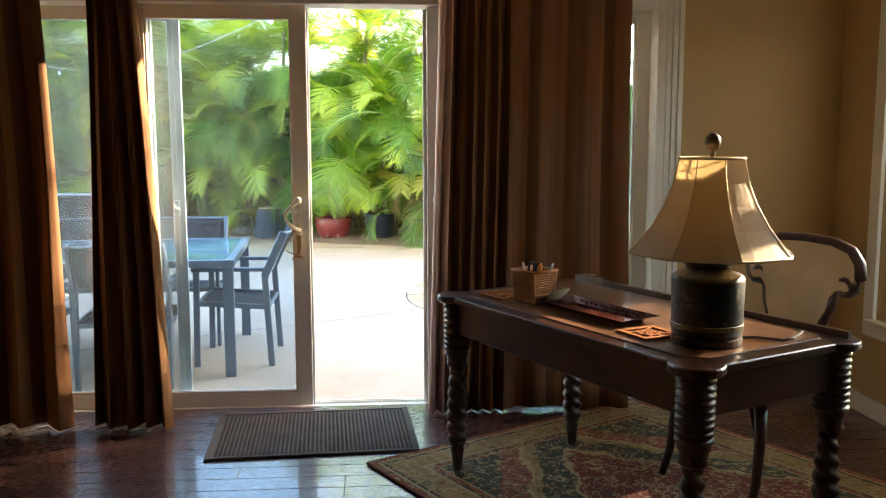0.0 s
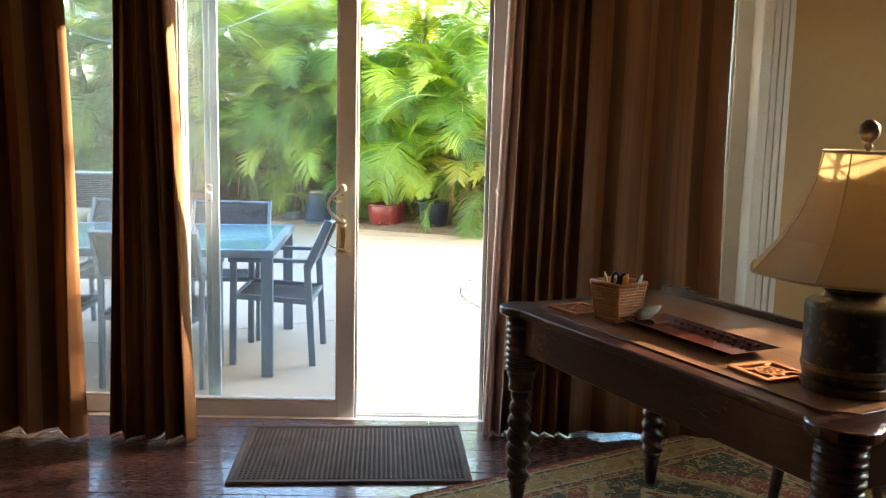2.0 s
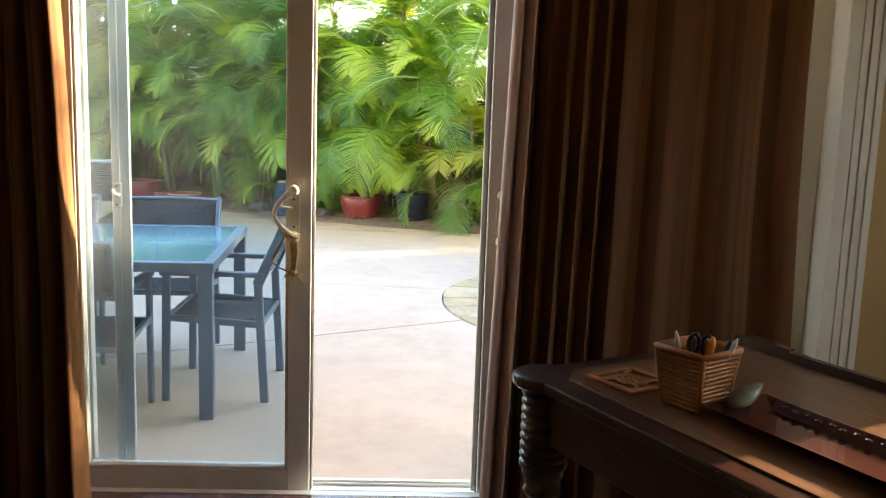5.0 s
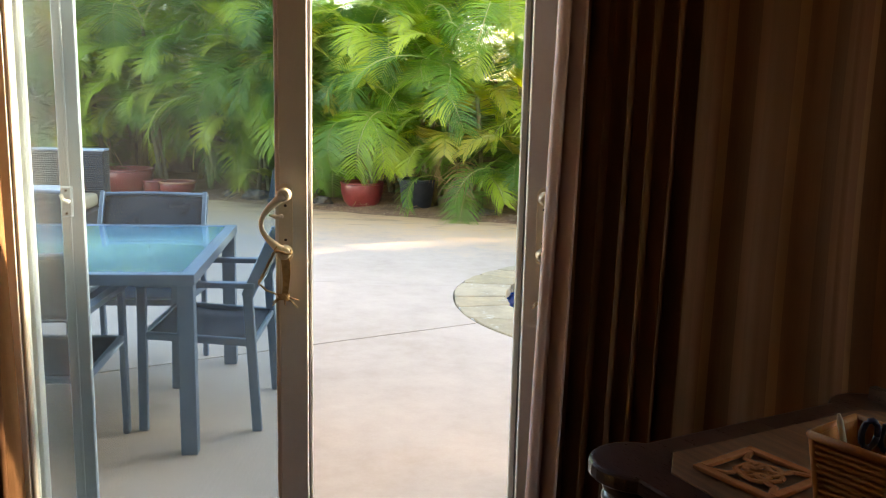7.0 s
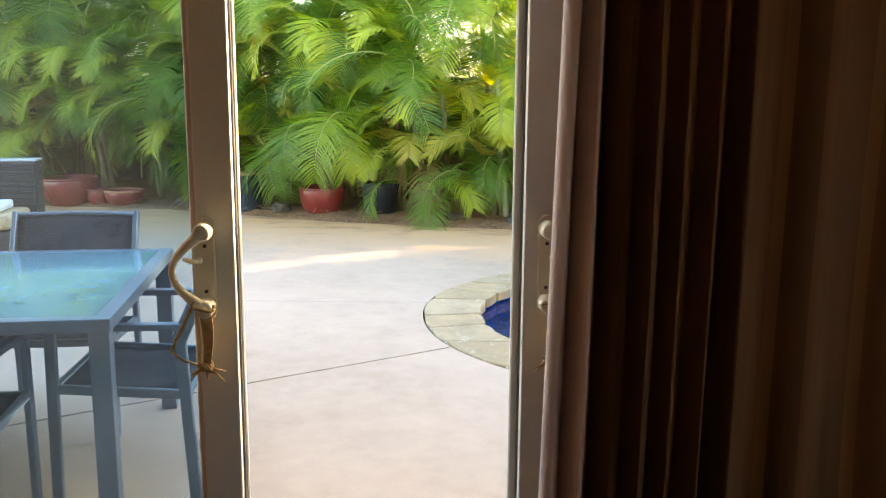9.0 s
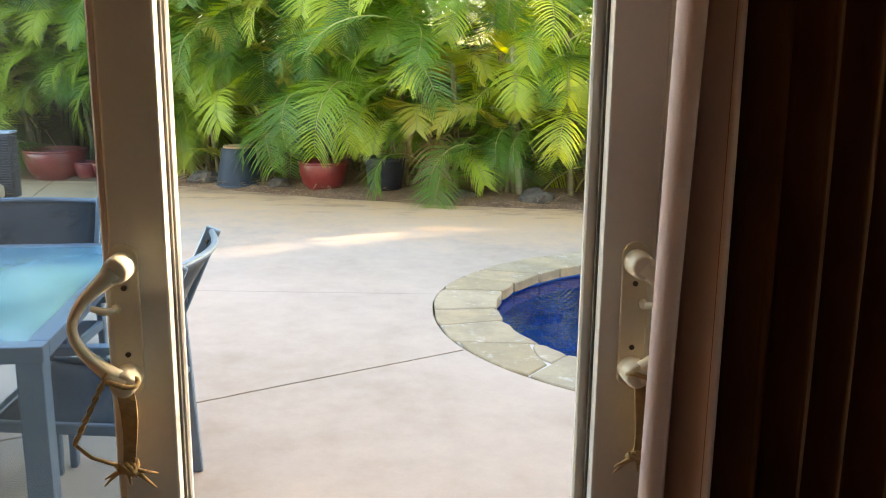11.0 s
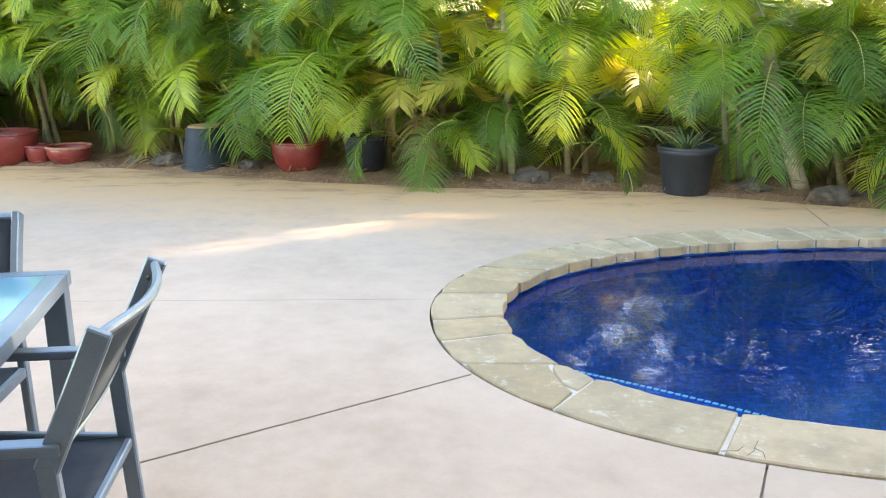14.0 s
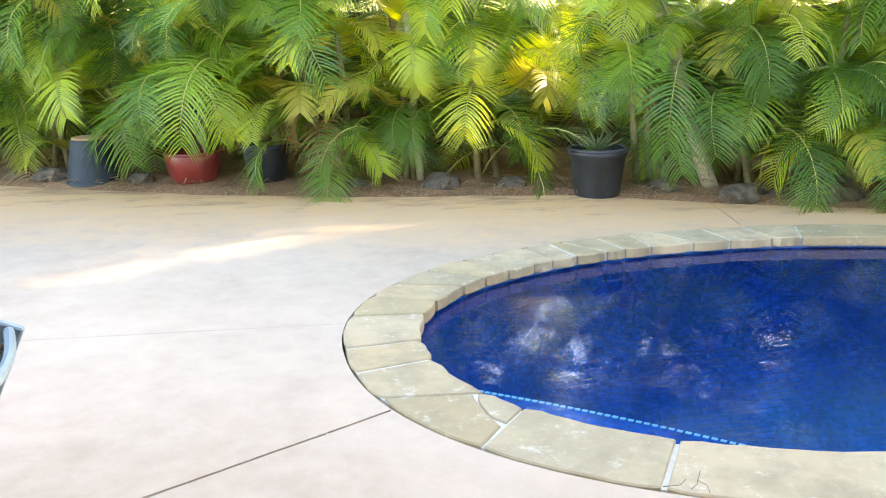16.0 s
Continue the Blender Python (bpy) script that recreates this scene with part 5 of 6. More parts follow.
# ---- patio furniture ----
def patio_table():
    m = pose(-1.512, 6.86, DECK_Z, 0, 0, 3.4)
    t = thing("patio_table", "grey metal patio table with a teal glass top", "table", m)
    hx, hy, h = 0.87, 0.645, 0.755
    part("glass_top", box((-hx + 0.05, -hy + 0.05, h - 0.012), (hx - 0.05, hy - 0.05, h - 0.002), 0.002), M_TGLASS, t, "teal frosted glass top")
    for lo, hi in (((-hx, -hy, h - 0.045), (hx, -hy + 0.055, h)), ((-hx, hy - 0.055, h - 0.045), (hx, hy, h)), ((-hx, -hy + 0.055, h - 0.045), (-hx + 0.055, hy - 0.055, h)), ((hx - 0.055, -hy + 0.055, h - 0.045), (hx, hy - 0.055, h))):
        part("frame_rail", box(lo, hi, 0.004, 2), M_PATIO, t)
    for sx in (-1, 1):
        for sy in (-1, 1):
            x, y = sx * (hx - 0.04), sy * (hy - 0.04)
            part("leg", box((x - 0.033, y - 0.033, 0.0), (x + 0.033, y + 0.033, h - 0.046), 0.004, 2), M_PATIO, t)
    return t


def patio_chair(m):
    """An armchair of square metal tube with a sling seat; it faces +x."""
    c = thing("patio_chair", "grey metal patio armchair with a dark blue sling seat", "chair", m, "chairs round the patio table")
    w = 0.275
    for s in (-1, 1):
        part("front_leg", bar((0.25, s * w, 0), (0.24, s * w, 0.64), 0.026, 0.040), M_PATIO, c)
        leg = joined(bar((-0.240, s * w, 0), (-0.207, s * w, 0.615), 0.026, 0.042), bar((-0.203, s * w, 0.600), (-0.338, s * w, 0.90), 0.024, 0.052))
        part("back_leg", leg, M_PATIO, c)
        part("armrest", box((-0.240, s * w - 0.022, 0.641), (0.27, s * w + 0.022, 0.666), 0.006, 2), M_PATIO, c)
        part("seat_rail", bar((-0.218, s * w, 0.40), (0.25, s * w, 0.43), 0.022, 0.034), M_PATIO, c)
        part("bolt", lathe([(0.008, 0), (0.008, 0.004), (0.004, 0.006)], 10), M_SCREW, c, m=Matrix.Translation((-0.318, s * (w - 0.014), 0.855)) @ pose(0, 0, 0, 90 * s, 0, 0))
    part("front_rail", box((0.225, -w + 0.013, 0.405), (0.255, w - 0.013, 0.435), 0.004), M_PATIO, c)
    bow = [(q, -w + 0.013 + (2 * w - 0.026) * q) for q in [k / 14 for k in range(15)]]
    part("top_rail", tube([(-0.333 - 0.046 * math.sin(math.pi * q), y, 0.888) for q, y in bow], 0.0115, 8), M_PATIO, c)
    part("back_rail", tube([(-0.214 - 0.012 * math.sin(math.pi * q), y, 0.625) for q, y in bow], 0.010, 8), M_PATIO, c)
    part("rear_rail", box((-0.235, -w + 0.013, 0.385), (-0.210, w - 0.013, 0.41), 0.004), M_PATIO, c)
    seat = bmesh.new()
    n = 12
    rows = []
    for i in range(n + 1):
        q = i / n
        rows.append([(-0.218 + 0.463 * q, y, 0.415 + 0.02 * q - 0.035 * math.sin(math.pi * q) * (1 - (y / w) ** 2 * 0.6)) for y in (-w + 0.012, -w / 2, 0, w / 2, w - 0.012)])
    grid = [[seat.verts.new(p) for p in r] for r in rows]
    for a, b in zip(grid, grid[1:]):
        for k in range(4):
            seat.faces.new((a[k], a[k + 1], b[k + 1], b[k]))
    s = part("sling_seat", seat, M_SLING, c, "dark blue woven sling", smooth=True)
    s.modifiers.new("thickness", "SOLIDIFY").thickness = 0.006
    back = bmesh.new()
    grid = []
    for i in range(9):
        q = i / 8
        grid.append([back.verts.new((-0.216 - 0.117 * q - (0.012 + 0.030 * q * q) * math.sin(math.pi * (k / 12)), -w + 0.014 + (2 * w - 0.028) * k / 12, 0.629 + 0.255 * q)) for k in range(13)])
    for a, b in zip(grid, grid[1:]):
        for k in range(12):
            back.faces.new((a[k], a[k + 1], b[k + 1], b[k]))
    s = part("sling_back", back, M_SLING, c, "dark woven sling back", smooth=True)
    s.modifiers.new("thickness", "SOLIDIFY").thickness = 0.006
    return c


patio_table()
chair_a = patio_chair(pose(-0.655, 6.818, DECK_Z, 0, 0, 180))
copy_thing(chair_a, pose(-1.15, 7.40, DECK_Z, 0, 0, -88))
copy_thing(chair_a, pose(-1.24, 6.26, DECK_Z, 0, 0, 91))
copy_thing(chair_a, pose(-1.95, 6.22, DECK_Z, 0, 0, 88))
copy_thing(chair_a, pose(-1.9, 7.4, DECK_Z, 0, 0, -91))


def wicker_sofa():
    t = thing("wicker_sofa", "dark resin wicker sofa with pale cushions at the deck edge", "sofa", pose(-3.5, 11.3, DECK_Z, 0, 0, 2))
    body = bmesh.new()
    for lo, hi in (((-0.88, -0.70, 0.04), (0.88, 0.0, 0.34)), ((-0.88, -0.09, 0.34), (0.88, 0.06, 0.86)), ((-0.88, -0.70, 0.34), (-0.74, -0.09, 0.60))):
        box(lo, hi, 0.02, 2, bm=body)
    part("body", body, M_RATTAN, t)
    weave = bmesh.new()
    for k in range(24):
        z = 0.36 + 0.0205 * k
        tube([(-0.87, -0.094, z), (0.87, -0.094, z)], 0.009, 5, weave)
    for k in range(24):
        z = 0.36 + 0.0205 * k
        tube([(0.884, -0.08, z), (0.884, 0.05, z)], 0.009, 5, weave)
    tagged(part("weave", weave, M_RATTAN, t), kind="stuff")
    part("top_band", box((-0.89, -0.10, 0.855), (0.89, 0.07, 0.875), 0.008, 2), M_ALU, t, "pale top edge")
    for x in (-0.8, 0.8):
        for y in (-0.62, -0.02):
            part("foot", box((x - 0.03, y - 0.03, 0), (x + 0.03, y + 0.03, 0.04), 0.004), M_BLACKPL, t)
    return t


def cushion(x, y, z, w, d, h, material, label):
    bm = box((-w / 2, -d / 2, 0), (w / 2, d / 2, h), h * 0.42, 4)
    return tagged(part("cushion", bm, material, smooth=True, m=pose(x, y, z, 0, 0, 3)), label, "cushion")


wicker_sofa()
cushion(-3.02, 10.93, DECK_Z + 0.342, 0.72, 0.58, 0.13, M_TANCUSH, "tan seat cushion on the wicker sofa")
cushion(-3.82, 10.93, DECK_Z + 0.342, 0.76, 0.58, 0.13, M_TANCUSH, "tan seat cushion on the wicker sofa")
cushion(-3.05, 10.90, DECK_Z + 0.474, 0.58, 0.42, 0.075, M_CUSHION, "folded white towel on the seat cushion of the sofa")

lights = thing("string_lights", "white globe string lights strung over the patio", "string lights")
for a, b, sag in (((0.5, 6.36, 2.67), (-5.5, 14.6, 2.9), 0.66), ((-1.3, 6.36, 2.67), (-7.0, 13.8, 2.8), 0.62)):
    pts = [(a[0] + (b[0] - a[0]) * q, a[1] + (b[1] - a[1]) * q, a[2] + (b[2] - a[2]) * q - 4 * sag * q * (1 - q)) for q in [k / 24 for k in range(25)]]
    part("cord", tube(pts, 0.003, 6), M_WIRE, lights, smooth=True)
    for k in range(4, 25, 4):
        x, y, z = pts[k]
        bulb = part("bulb", lathe([(0.008, 0.0), (0.014, -0.008), (0.019, -0.022), (0.018, -0.034), (0.010, -0.043), (0.002, -0.046)], 16), M_BULB, lights, "white globe bulb", smooth=True, m=Matrix.Translation((x, y, z - 0.035)))
        part("socket", lathe([(0.012, 0.0), (0.012, 0.036)], 10), M_BLACKPL, bulb)


# ---- desk ----
def desk():
    d = thing("desk", "dark mahogany writing desk with barley-twist legs on the rug", "desk", pose(1.178, 3.79, 0.011, 0, 0, -63.9))
    hx, hy, h = 0.70, 0.355, 0.75
    outline = []
    for cx, cy, a0 in ((hx - 0.05, hy - 0.05, 0), (-hx + 0.05, hy - 0.05, 90), (-hx + 0.05, -hy + 0.05, 180), (hx - 0.05, -hy + 0.05, 270)):
        for k in range(15):
            a = radians(a0 - 50 + 190 * k / 14)
            outline.append((cx + 0.082 * math.cos(a), cy + 0.082 * math.sin(a)))
    part("top", prism(outline, h - 0.028, h, 0.009, 3), M_MAHOG, d)
    part("top_inlay", prism([(-hx + 0.12, -hy + 0.06), (hx - 0.12, -hy + 0.06), (hx - 0.06, -hy + 0.12), (hx - 0.06, hy - 0.10), (hx - 0.12, hy - 0.04), (-hx + 0.12, hy - 0.04), (-hx + 0.06, hy - 0.10), (-hx + 0.06, -hy + 0.12)], h + 0.0004, h + 0.004, 0.001, 1), M_DESKTOP, d, "worn brown inset writing surface")
    gal = bmesh.new()
    pts = [(-hx + 0.02 + (2 * hx - 0.04) * k / 30, hy - 0.012, 0) for k in range(31)]
    for a, b in zip(pts, pts[1:]):
        box((a[0], hy - 0.022, h - 0.002), (b[0], hy - 0.002, h + 0.022 + 0.016 * math.exp(-((a[0] + hx - 0.1) / 0.07) ** 2)), bm=gal)
    bmesh.ops.remove_doubles(gal, verts=gal.verts, dist=0.0005)
    part("back_gallery", gal, M_MAHOG, d, "low raised lip along the back edge")
    for lo, hi in (((-hx + 0.06, -hy + 0.028, h - 0.16), (hx - 0.06, -hy + 0.05, h - 0.03)), ((-hx + 0.06, hy - 0.05, h - 0.16), (hx - 0.06, hy - 0.028, h - 0.03)), ((-hx + 0.028, -hy + 0.06, h - 0.16), (-hx + 0.05, hy - 0.06, h - 0.03)), ((hx - 0.05, -hy + 0.06, h - 0.16), (hx - 0.028, hy - 0.06, h - 0.03))):
        part("apron", box(lo, hi, 0.003), M_MAHOG, d)
    for sx in (-1, 1):
        for sy in (-1, 1):
            x, y = sx * (hx - 0.05), sy * (hy - 0.05)
            place = Matrix.Translation((x, y, 0))
            block = lathe([(0.04, h - 0.30), (0.046, h - 0.29), (0.04, h - 0.28), (0.043, h - 0.265), (0.043, h - 0.255), (0.05, h - 0.25), (0.052, h - 0.03)], 20)
            leg = part("leg", block, M_MAHOG, d, smooth=True, m=place)
            for k in range(9):
                z = h - 0.045 - 0.022 * k
                part("bead_ring", lathe([(0.050, z - 0.010), (0.0575, z - 0.005), (0.0575, z + 0.003), (0.050, z + 0.008)], 20), M_MAHOG, leg, smooth=True)
            tw = [(0.027 + 0.012 * math.sin(math.pi * min(1, 0.25 + 0.75 * q)), 0.13 + (h - 0.43) * q) for q in [k / 96 for k in range(97)]]
            part("twist", lathe(tw, 24, 0.17, 125.0, 2), M_MAHOG, leg, smooth=True)
            part("foot", lathe([(0.016, 0.0), (0.020, 0.01), (0.024, 0.06), (0.030, 0.10), (0.022, 0.105), (0.034, 0.115), (0.034, 0.125), (0.026, 0.135)], 20), M_MAHOG, leg, smooth=True)
    return d


desk()
TOP = 0.011 + 0.75 + 0.005
DA = -63.9


def dining_back_chair():
    """A keyhole-backed upholstered chair; local +x is its front."""
    c = thing("side_chair", "beige upholstered side chair with scrolled dark wood frame", "chair", pose(1.80, 4.04, 0.011, 0, 0, 206))
    seat_o = [(-0.22, -0.20), (0.24, -0.26), (0.26, -0.2), (0.26, 0.2), (0.24, 0.26), (-0.22, 0.20)]
    part("seat_frame", prism(seat_o, 0.40, 0.455, 0.008), M_MAHOG, c)
    cb = prism([(x * 0.94, y * 0.94) for x, y in seat_o], 0.456, 0.50, 0.02, 4)
    part("seat", cb, M_UPHOL, c, "beige padded seat", smooth=True)
    for s in (-1, 1):
        part("front_leg", tube([(0.21, s * 0.21, 0.40), (0.215, s * 0.215, 0.25), (0.235, s * 0.22, 0.1), (0.27, s * 0.225, 0.0)], [0.026, 0.022, 0.018, 0.015], 10), M_MAHOG, c, smooth=True)
        part("back_leg", tube([(-0.2, s * 0.17, 0.40), (-0.21, s * 0.17, 0.2), (-0.27, s * 0.175, 0.0)], [0.024, 0.02, 0.016], 10), M_MAHOG, c, smooth=True)
    half = [(0.115, 0.46), (0.10, 0.55), (0.115, 0.63), (0.15, 0.70), (0.16, 0.755), (0.185, 0.785), (0.225, 0.78), (0.25, 0.80), (0.262, 0.84), (0.25, 0.895), (0.21, 0.94), (0.13, 0.965), (0.0, 0.972)]
    full = [(-y, z) for y, z in half] + [(y, z) for y, z in half[::-1][1:]]
    pad = bmesh.new()
    lo = [pad.verts.new((-0.215 - 0.16 * (z - 0.46), y * 0.95, z)) for y, z in full]
    pad.faces.new(lo)
    got = bmesh.ops.extrude_face_region(pad, geom=list(pad.faces))
    bmesh.ops.translate(pad, vec=(0.035, 0, 0), verts=[v for v in got["geom"] if isinstance(v, bmesh.types.BMVert)])
    part("backrest", pad, M_UPHOL, c, "beige padded back")
    part("back_frame", tube([(-0.20 - 0.16 * (z - 0.46), y, z) for y, z in full], [0.021] * 8 + [0.024] * (len(full) - 16) + [0.021] * 8, 10), M_MAHOG, c, smooth=True)
    for s in (-1, 1):
        part("scroll", tube([(-0.25, s * (0.205 + 0.032 * math.cos(a)), 0.80 + 0.032 * math.sin(a)) for a in [k * 0.55 for k in range(10)]], [0.018 - 0.001 * k for k in range(10)], 8), M_MAHOG, c, smooth=True)
    return c


dining_back_chair()


def table_lamp():
    t = thing("table_lamp", "black painted tea-jar lamp with a cream bell shade on the desk", "lamp", pose(1.305, 3.305, TOP))
    foot = lathe([(0.105, 0.0), (0.108, 0.008), (0.108, 0.022), (0.098, 0.028)], 28)
    part("base_plate", foot, M_BRONZE, t)
    part("jar", lathe([(0.104, 0.028), (0.108, 0.045), (0.110, 0.198), (0.108, 0.208), (0.098, 0.216), (0.070, 0.222), (0.066, 0.236)], 28), M_JAR, t, "black jar with worn gold and green painting", smooth=True)
    part("gold_band", lathe([(0.1085, 0.05), (0.1105, 0.052), (0.1105, 0.065), (0.1085, 0.067)], 28), M_GOLD, t, "worn gold painted band")
    part("lid", lathe([(0.066, 0.2365), (0.071, 0.242), (0.071, 0.275), (0.058, 0.284), (0.02, 0.29)], 24), M_JAR, t, smooth=True)
    part("stem", tube([(0, 0, 0.29), (0, 0, 0.58)], 0.006, 10), M_BRONZE, t)
    part("finial", lathe([(0.008, 0.575), (0.010, 0.582), (0.006, 0.588), (0.018, 0.596), (0.024, 0.612), (0.022, 0.630), (0.010, 0.642), (0.002, 0.644)], 18), M_BRONZE, t, "dark round finial", smooth=True)
    n = 8
    bm = bmesh.new()
    rings = []
    prof = [(0.249, 0.282), (0.226, 0.308), (0.182, 0.362), (0.143, 0.430), (0.115, 0.499), (0.100, 0.568)]
    for r, z in prof:
        ring = []
        for k in range(n * 4):
            a = 2 * math.pi * k / (n * 4)
            within = (k % 4) / 4
            ring.append(bm.verts.new(((r * (1 - 0.05 * math.sin(math.pi * within))) * math.cos(a), (r * (1 - 0.05 * math.sin(math.pi * within))) * math.sin(a), z)))
        rings.append(ring)
    for a, b in zip(rings, rings[1:]):
        for k in range(n * 4):
            bm.faces.new((a[k], a[(k + 1) % (n * 4)], b[(k + 1) % (n * 4)], b[k]))
    sh = part("shade", bm, M_SHADE, t, "cream pleated bell shade")
    sh.modifiers.new("thickness", "SOLIDIFY").thickness = 0.003
    for k in range(n):
        a = 2 * math.pi * k / n
        part("seam", tube([((r + 0.001) * math.cos(a), (r + 0.001) * math.sin(a), z) for r, z in prof], 0.0018, 6), M_PIPING, sh, smooth=True)
    for r, z in (prof[0], prof[-1]):
        part("binding", tube([(r * (1 - 0.05 * math.sin(math.pi * (k % 4) / 4)) * math.cos(2 * math.pi * k / 32), r * (1 - 0.05 * math.sin(math.pi * (k % 4) / 4)) * math.sin(2 * math.pi * k / 32), z) for k in range(33)], 0.0045, 6), M_PIPING, sh, "cream bound edge", smooth=True)
    part("spider", joined(tube([(-0.09, 0, 0.566), (0.09, 0, 0.566)], 0.003, 6), tube([(0, -0.09, 0.566), (0, 0.09, 0.566)], 0.003, 6)), M_BRONZE, sh)
    part("cord", tube([(0.1, 0.02, 0.006), (0.17, 0.03, 0.005), (0.24, -0.02, 0.005), (0.30, 0.02, 0.005), (0.36, 0.10, 0.005)], 0.0045, 8), M_BLACKPL, t, "black lamp cord", smooth=True)
    return t


table_lamp()


def on_desk(x, y, z=TOP, turn=0.0):
    return pose(x, y, z, 0, 0, DA + turn)


def trivet(x, y, turn):
    t = thing("trivet", "square cut-out orange-brown wooden trivet on the desk", "trivet", on_desk(x, y, TOP, turn), "trivets on the desk")
    h, z1 = 0.075, 0.007
    for lo, hi in (((-h, -h, 0), (h, -h + 0.016, z1)), ((-h, h - 0.016, 0), (h, h, z1)), ((-h, -h + 0.016, 0), (-h + 0.016, h - 0.016, z1)), ((h - 0.016, -h + 0.016, 0), (h, h - 0.016, z1))):
        part("side", box(lo, hi, 0.0015), M_TRIVET, t)
    cut = bmesh.new()
    for k in range(5):
        a = 2 * math.pi * k / 5
        tube([(0.018 * math.cos(a) + 0.02 * math.cos(q), 0.018 * math.sin(a) + 0.02 * math.sin(q), 0.0035) for q in [i * 0.7 for i in range(10)]], 0.0058, 6, cut, 0.5)
    for k in range(4):
        a = math.pi / 4 + k * math.pi / 2
        tube([(0.03 * math.cos(a), 0.03 * math.sin(a), 0.0035), (0.055 * math.cos(a + 0.25), 0.055 * math.sin(a + 0.25), 0.0035), (0.092 * math.cos(a), 0.092 * math.sin(a), 0.0035)], 0.0066, 6, cut, 0.45)
    part("fretwork", cut, M_TRIVET, t)
    return t


trivet(0.80, 4.17, 6)
trivet(1.165, 3.43, -4)


def pen_basket():
    t = thing("pen_basket", "square honey wicker pen basket on the desk", "basket", on_desk(0.895, 4.018, TOP, 8))
    b0, b1, h = 0.043, 0.058, 0.124
    body = bmesh.new()
    q0 = [body.verts.new((sx * b0, sy * b0, 0.002)) for sx, sy in ((-1, -1), (1, -1), (1, 1), (-1, 1))]
    q1 = [body.verts.new((sx * b1, sy * b1, h)) for sx, sy in ((-1, -1), (1, -1), (1, 1), (-1, 1))]
    body.faces.new(q0)
    for k in range(4):
        body.faces.new((q0[k], q0[(k + 1) % 4], q1[(k + 1) % 4], q1[k]))
    part("body", body, M_WICKER, t).modifiers.new("thickness", "SOLIDIFY").thickness = 0.004
    strands = bmesh.new()
    for k in range(13):
        q = (k + 0.5) / 13
        r = b0 + (b1 - b0) * q + 0.003
        z = h * q
        c = [(-r, -r, z), (r, -r, z), (r, r, z), (-r, r, z)]
        for a, b in zip(c, c[1:] + c[:1]):
            tube([tuple(a[i] + (b[i] - a[i]) * u + (0.0016 * (-1) ** (n + k) if i < 2 else 0) for i in range(3)) for n, u in enumerate([j / 8 for j in range(9)])], 0.0036, 5, strands)
    tagged(part("weave", strands, M_WICKER, t, smooth=True), kind="stuff")
    rim = bmesh.new()
    c = [(-b1 - 0.004, -b1 - 0.004, h), (b1 + 0.004, -b1 - 0.004, h), (b1 + 0.004, b1 + 0.004, h), (-b1 - 0.004, b1 + 0.004, h)]
    for a, b in zip(c, c[1:] + c[:1]):
        tube([a, b], 0.0065, 8, rim)
    part("rim", rim, M_WICKER, t, smooth=True)
    for sx, sy in ((-1, -1), (1, -1), (1, 1), (-1, 1)):
        part("corner_post", tube([(sx * (b0 + 0.002), sy * (b0 + 0.002), 0), (sx * (b1 + 0.002), sy * (b1 + 0.002), h)], 0.006, 8), M_WICKER, t, smooth=True)
    return t


pen_basket()
BK = Vector((0.895, 4.018, TOP))
for n, (dx, dy, lx, ly, L, r, mt, lab) in enumerate(((-0.01, 0.01, -0.03, 0.02, 0.145, 0.005, M_PAPER, "pale wooden pencil in the basket"), (0.02, 0.0, 0.045, -0.01, 0.140, 0.005, M_BLUEPEN, "dark blue pen standing in the basket"), (0.015, -0.015, 0.05, -0.03, 0.150, 0.005, M_STEEL, "steel pen standing in the basket"), (0.0, -0.01, 0.02, -0.02, 0.148, 0.009, M_ORANGE, "orange marker in the basket"))):
    a = BK + Vector((dx, dy, 0.006))
    b = a + Vector((lx, ly, L))
    tagged(part("pen", tube([a, a.lerp(b, 0.92), b], [r, r, r * 0.4], 8), mt, smooth=True), lab, "pen", "pens in the basket")
sc = thing("scissors", "scissors with dark blue grips standing in the basket", "scissors", pose(BK.x - 0.012, BK.y - 0.005, BK.z + 0.006, 0, 6, -20))
for s in (-1, 1):
    part("blade", bar((0, 0.003 * s, 0.0), (0.006 * s, 0.003 * s, 0.10), 0.010, 0.002, 0.0008), M_STEEL, sc)
    part("grip", tube([(0.013 * s + 0.010 * math.cos(a), 0.003 * s, 0.128 + 0.021 * math.sin(a)) for a in [2 * math.pi * k / 16 for k in range(17)]], 0.0048, 8), M_BLUEPEN, sc, "dark blue plastic grip", smooth=True)

tray = thing("tray", "long dark red lacquered tray with a pierced pattern on the desk", "tray", on_desk(1.075, 3.775, TOP, 0))
tb = bmesh.new()
lv = [(0.185, 0.060, 0.0), (0.235, 0.088, 0.022), (0.240, 0.092, 0.022), (0.190, 0.064, 0.003), (0.186, 0.060, 0.003)]
pr = None
for ax, ay, z in lv:
    ring = [tb.verts.new((sx * ax, sy * ay, z)) for sx, sy in ((-1, -1), (1, -1), (1, 1), (-1, 1))]
    if pr:
        for k in range(4):
            tb.faces.new((pr[k], pr[(k + 1) % 4], ring[(k + 1) % 4], ring[k]))
    else:
        tb.faces.new(ring)
    pr = ring
tb.faces.new(pr)
part("dish", tb, M_TRAY, tray)
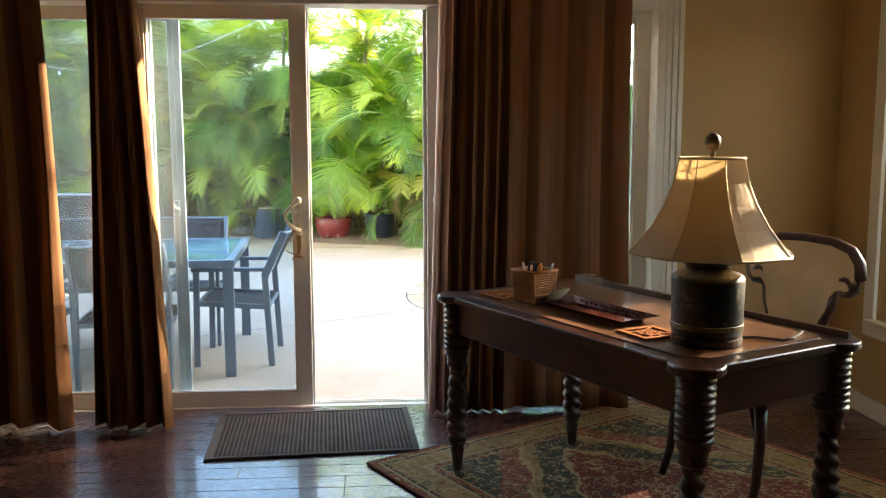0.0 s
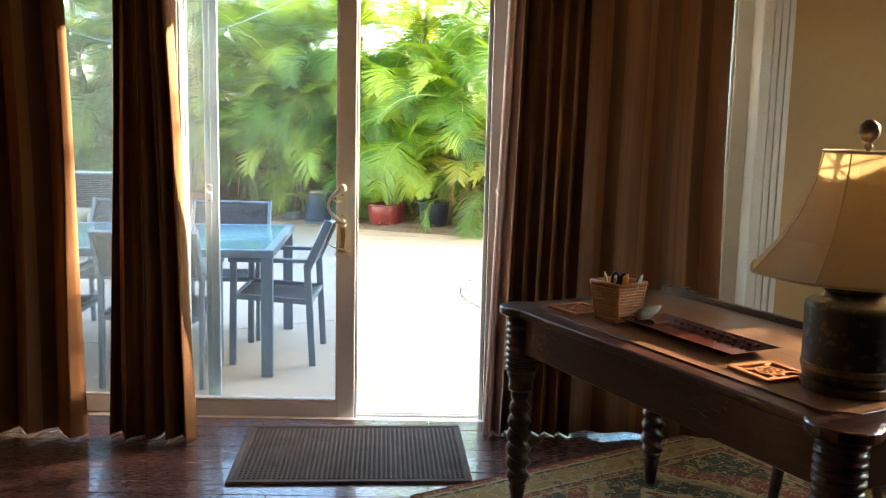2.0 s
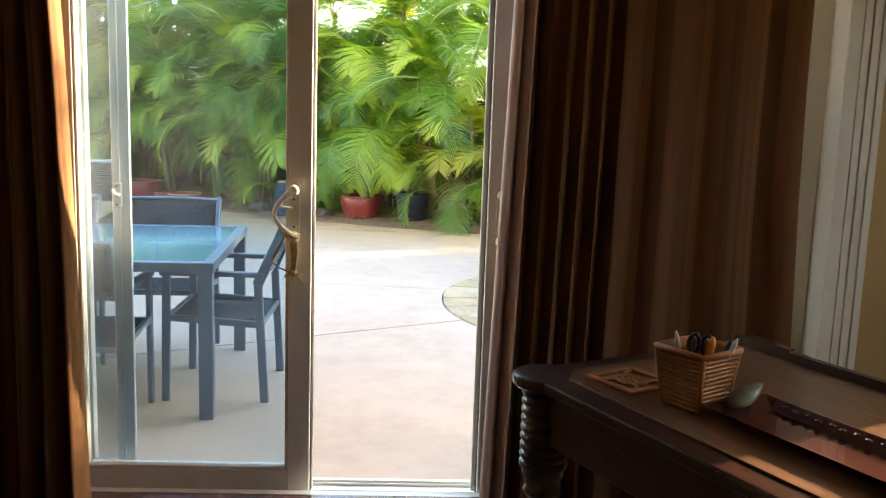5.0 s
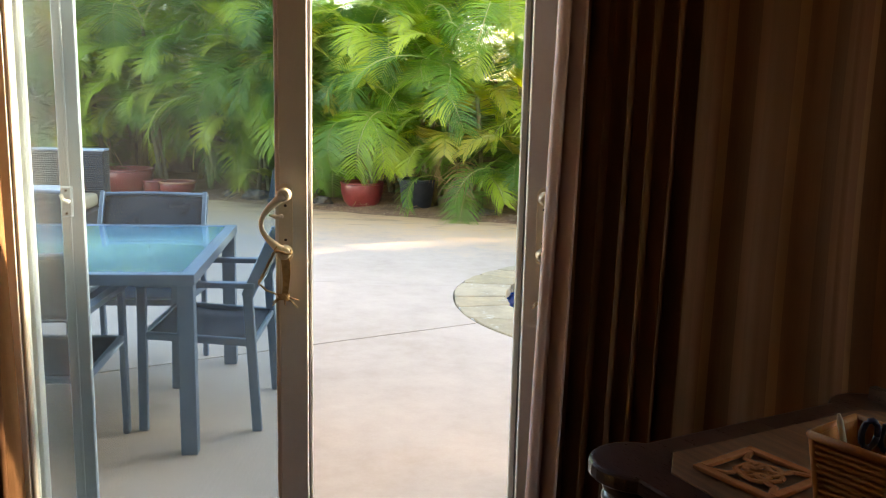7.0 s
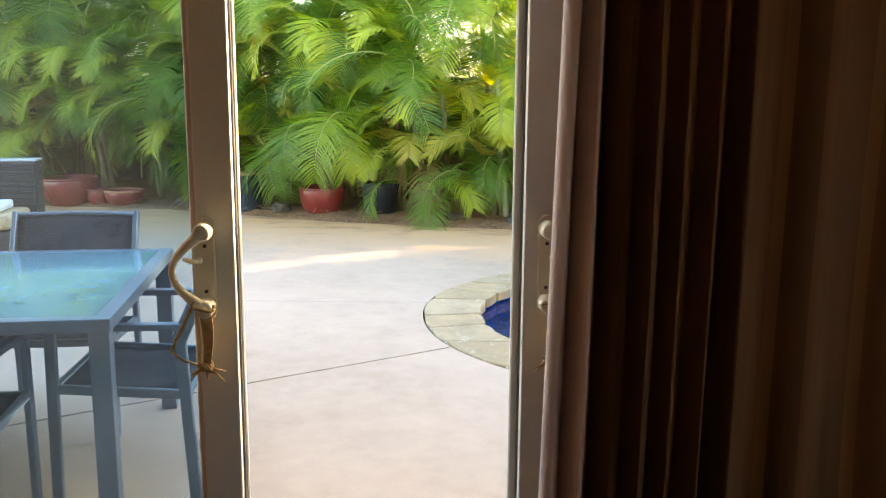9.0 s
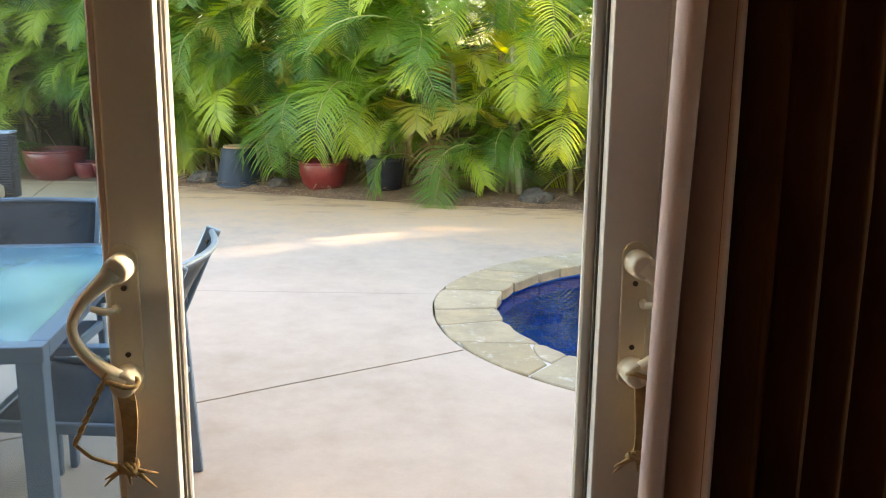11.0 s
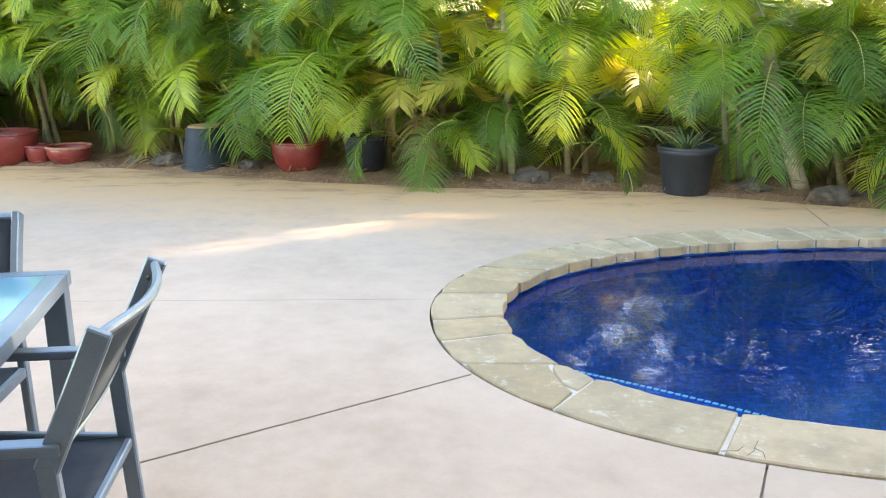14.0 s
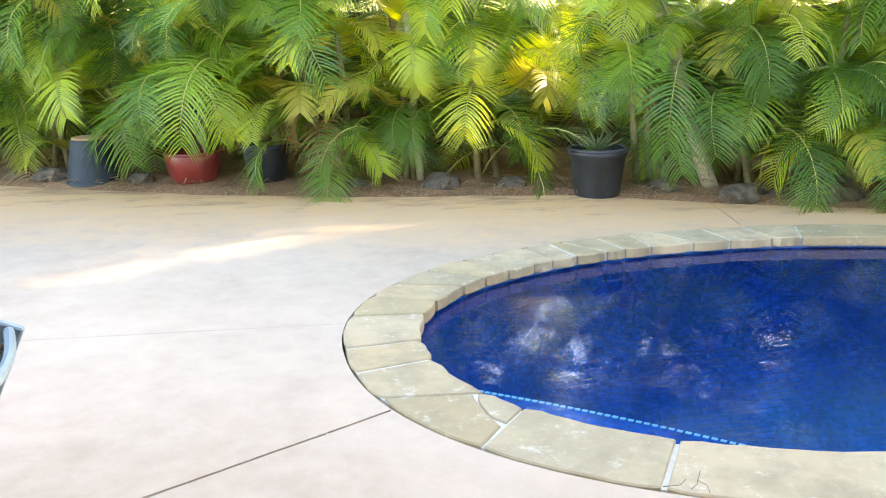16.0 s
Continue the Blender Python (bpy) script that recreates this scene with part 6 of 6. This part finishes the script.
for k in range(13):
    x = -0.17 + 0.028 * k
    part("raised_motif", lathe([(0.008, 0), (0.007, 0.003), (0.003, 0.0045)], 8), M_TRAY, tray, m=Matrix.Translation((x, 0.072 if k % 2 else 0.078, 0.0135)) @ pose(0, 0, 0, -24, 0, 0))
st = bmesh.new()
bmesh.ops.create_uvsphere(st, u_segments=20, v_segments=12, radius=1.0)
for v in st.verts:
    taper = 1 - 0.35 * v.co.x
    v.co = Vector((v.co.x * 0.060, v.co.y * 0.024 * taper, v.co.z * 0.015 * taper + 0.012 * v.co.x))
tagged(part("carved_stone", st, M_STONE_G, smooth=True, m=pose(0.985, 3.965, TOP + 0.041, 0, 0, 40)), "small smooth grey-green carved stone on the tray end", "stone")


# ---- floor planks ----
floor = structure("floor", box((X0, Y0, -0.12), (X1, Y1, -0.016)), M_SUBFLOOR, "dark walnut plank floor", "floor")
PWID = 0.122
LENGTHS = (0.75, 1.05, 1.35, 1.65)
PLANKS = {}
for L in LENGTHS:
    b = box((0.0008, 0.0008, -0.0155), (L - 0.0008, PWID - 0.0008, 0.0), 0.0022)
    me = bpy.data.meshes.new("plank")
    b.to_mesh(me)
    b.free()
    me.materials.append(M_PLANK)
    PLANKS[L] = me
frng = random.Random(9)
y = Y1 - PWID - 0.031
rest = bmesh.new()
while y > Y0:
    x = X0 + 0.001
    near = y > 1.6
    while x < X1 - 0.02:
        L = frng.choice(LENGTHS)
        if x + L > X1 - 0.001:
            w = X1 - 0.001 - x
            if w > 0.05:
                part("plank", box((x, y + 0.0008, -0.0155), (X1 - 0.001, y + PWID - 0.0008, 0.0), 0.0022), M_PLANK, floor) if near else box((x, y + 0.0008, -0.0155), (X1 - 0.001, y + PWID - 0.0008, 0.0), bm=rest)
            break
        if near:
            pl = new("plank", PLANKS[L])
            pl.parent = floor
            pl.matrix_local = Matrix.Translation((x, y, 0))
        else:
            box((x + 0.001, y + 0.0008, -0.0155), (x + L - 0.001, y + PWID - 0.0008, 0.0), bm=rest)
        x += L
    y -= PWID
tagged(part("planks_beyond", rest, M_PLANK, floor), kind="stuff")
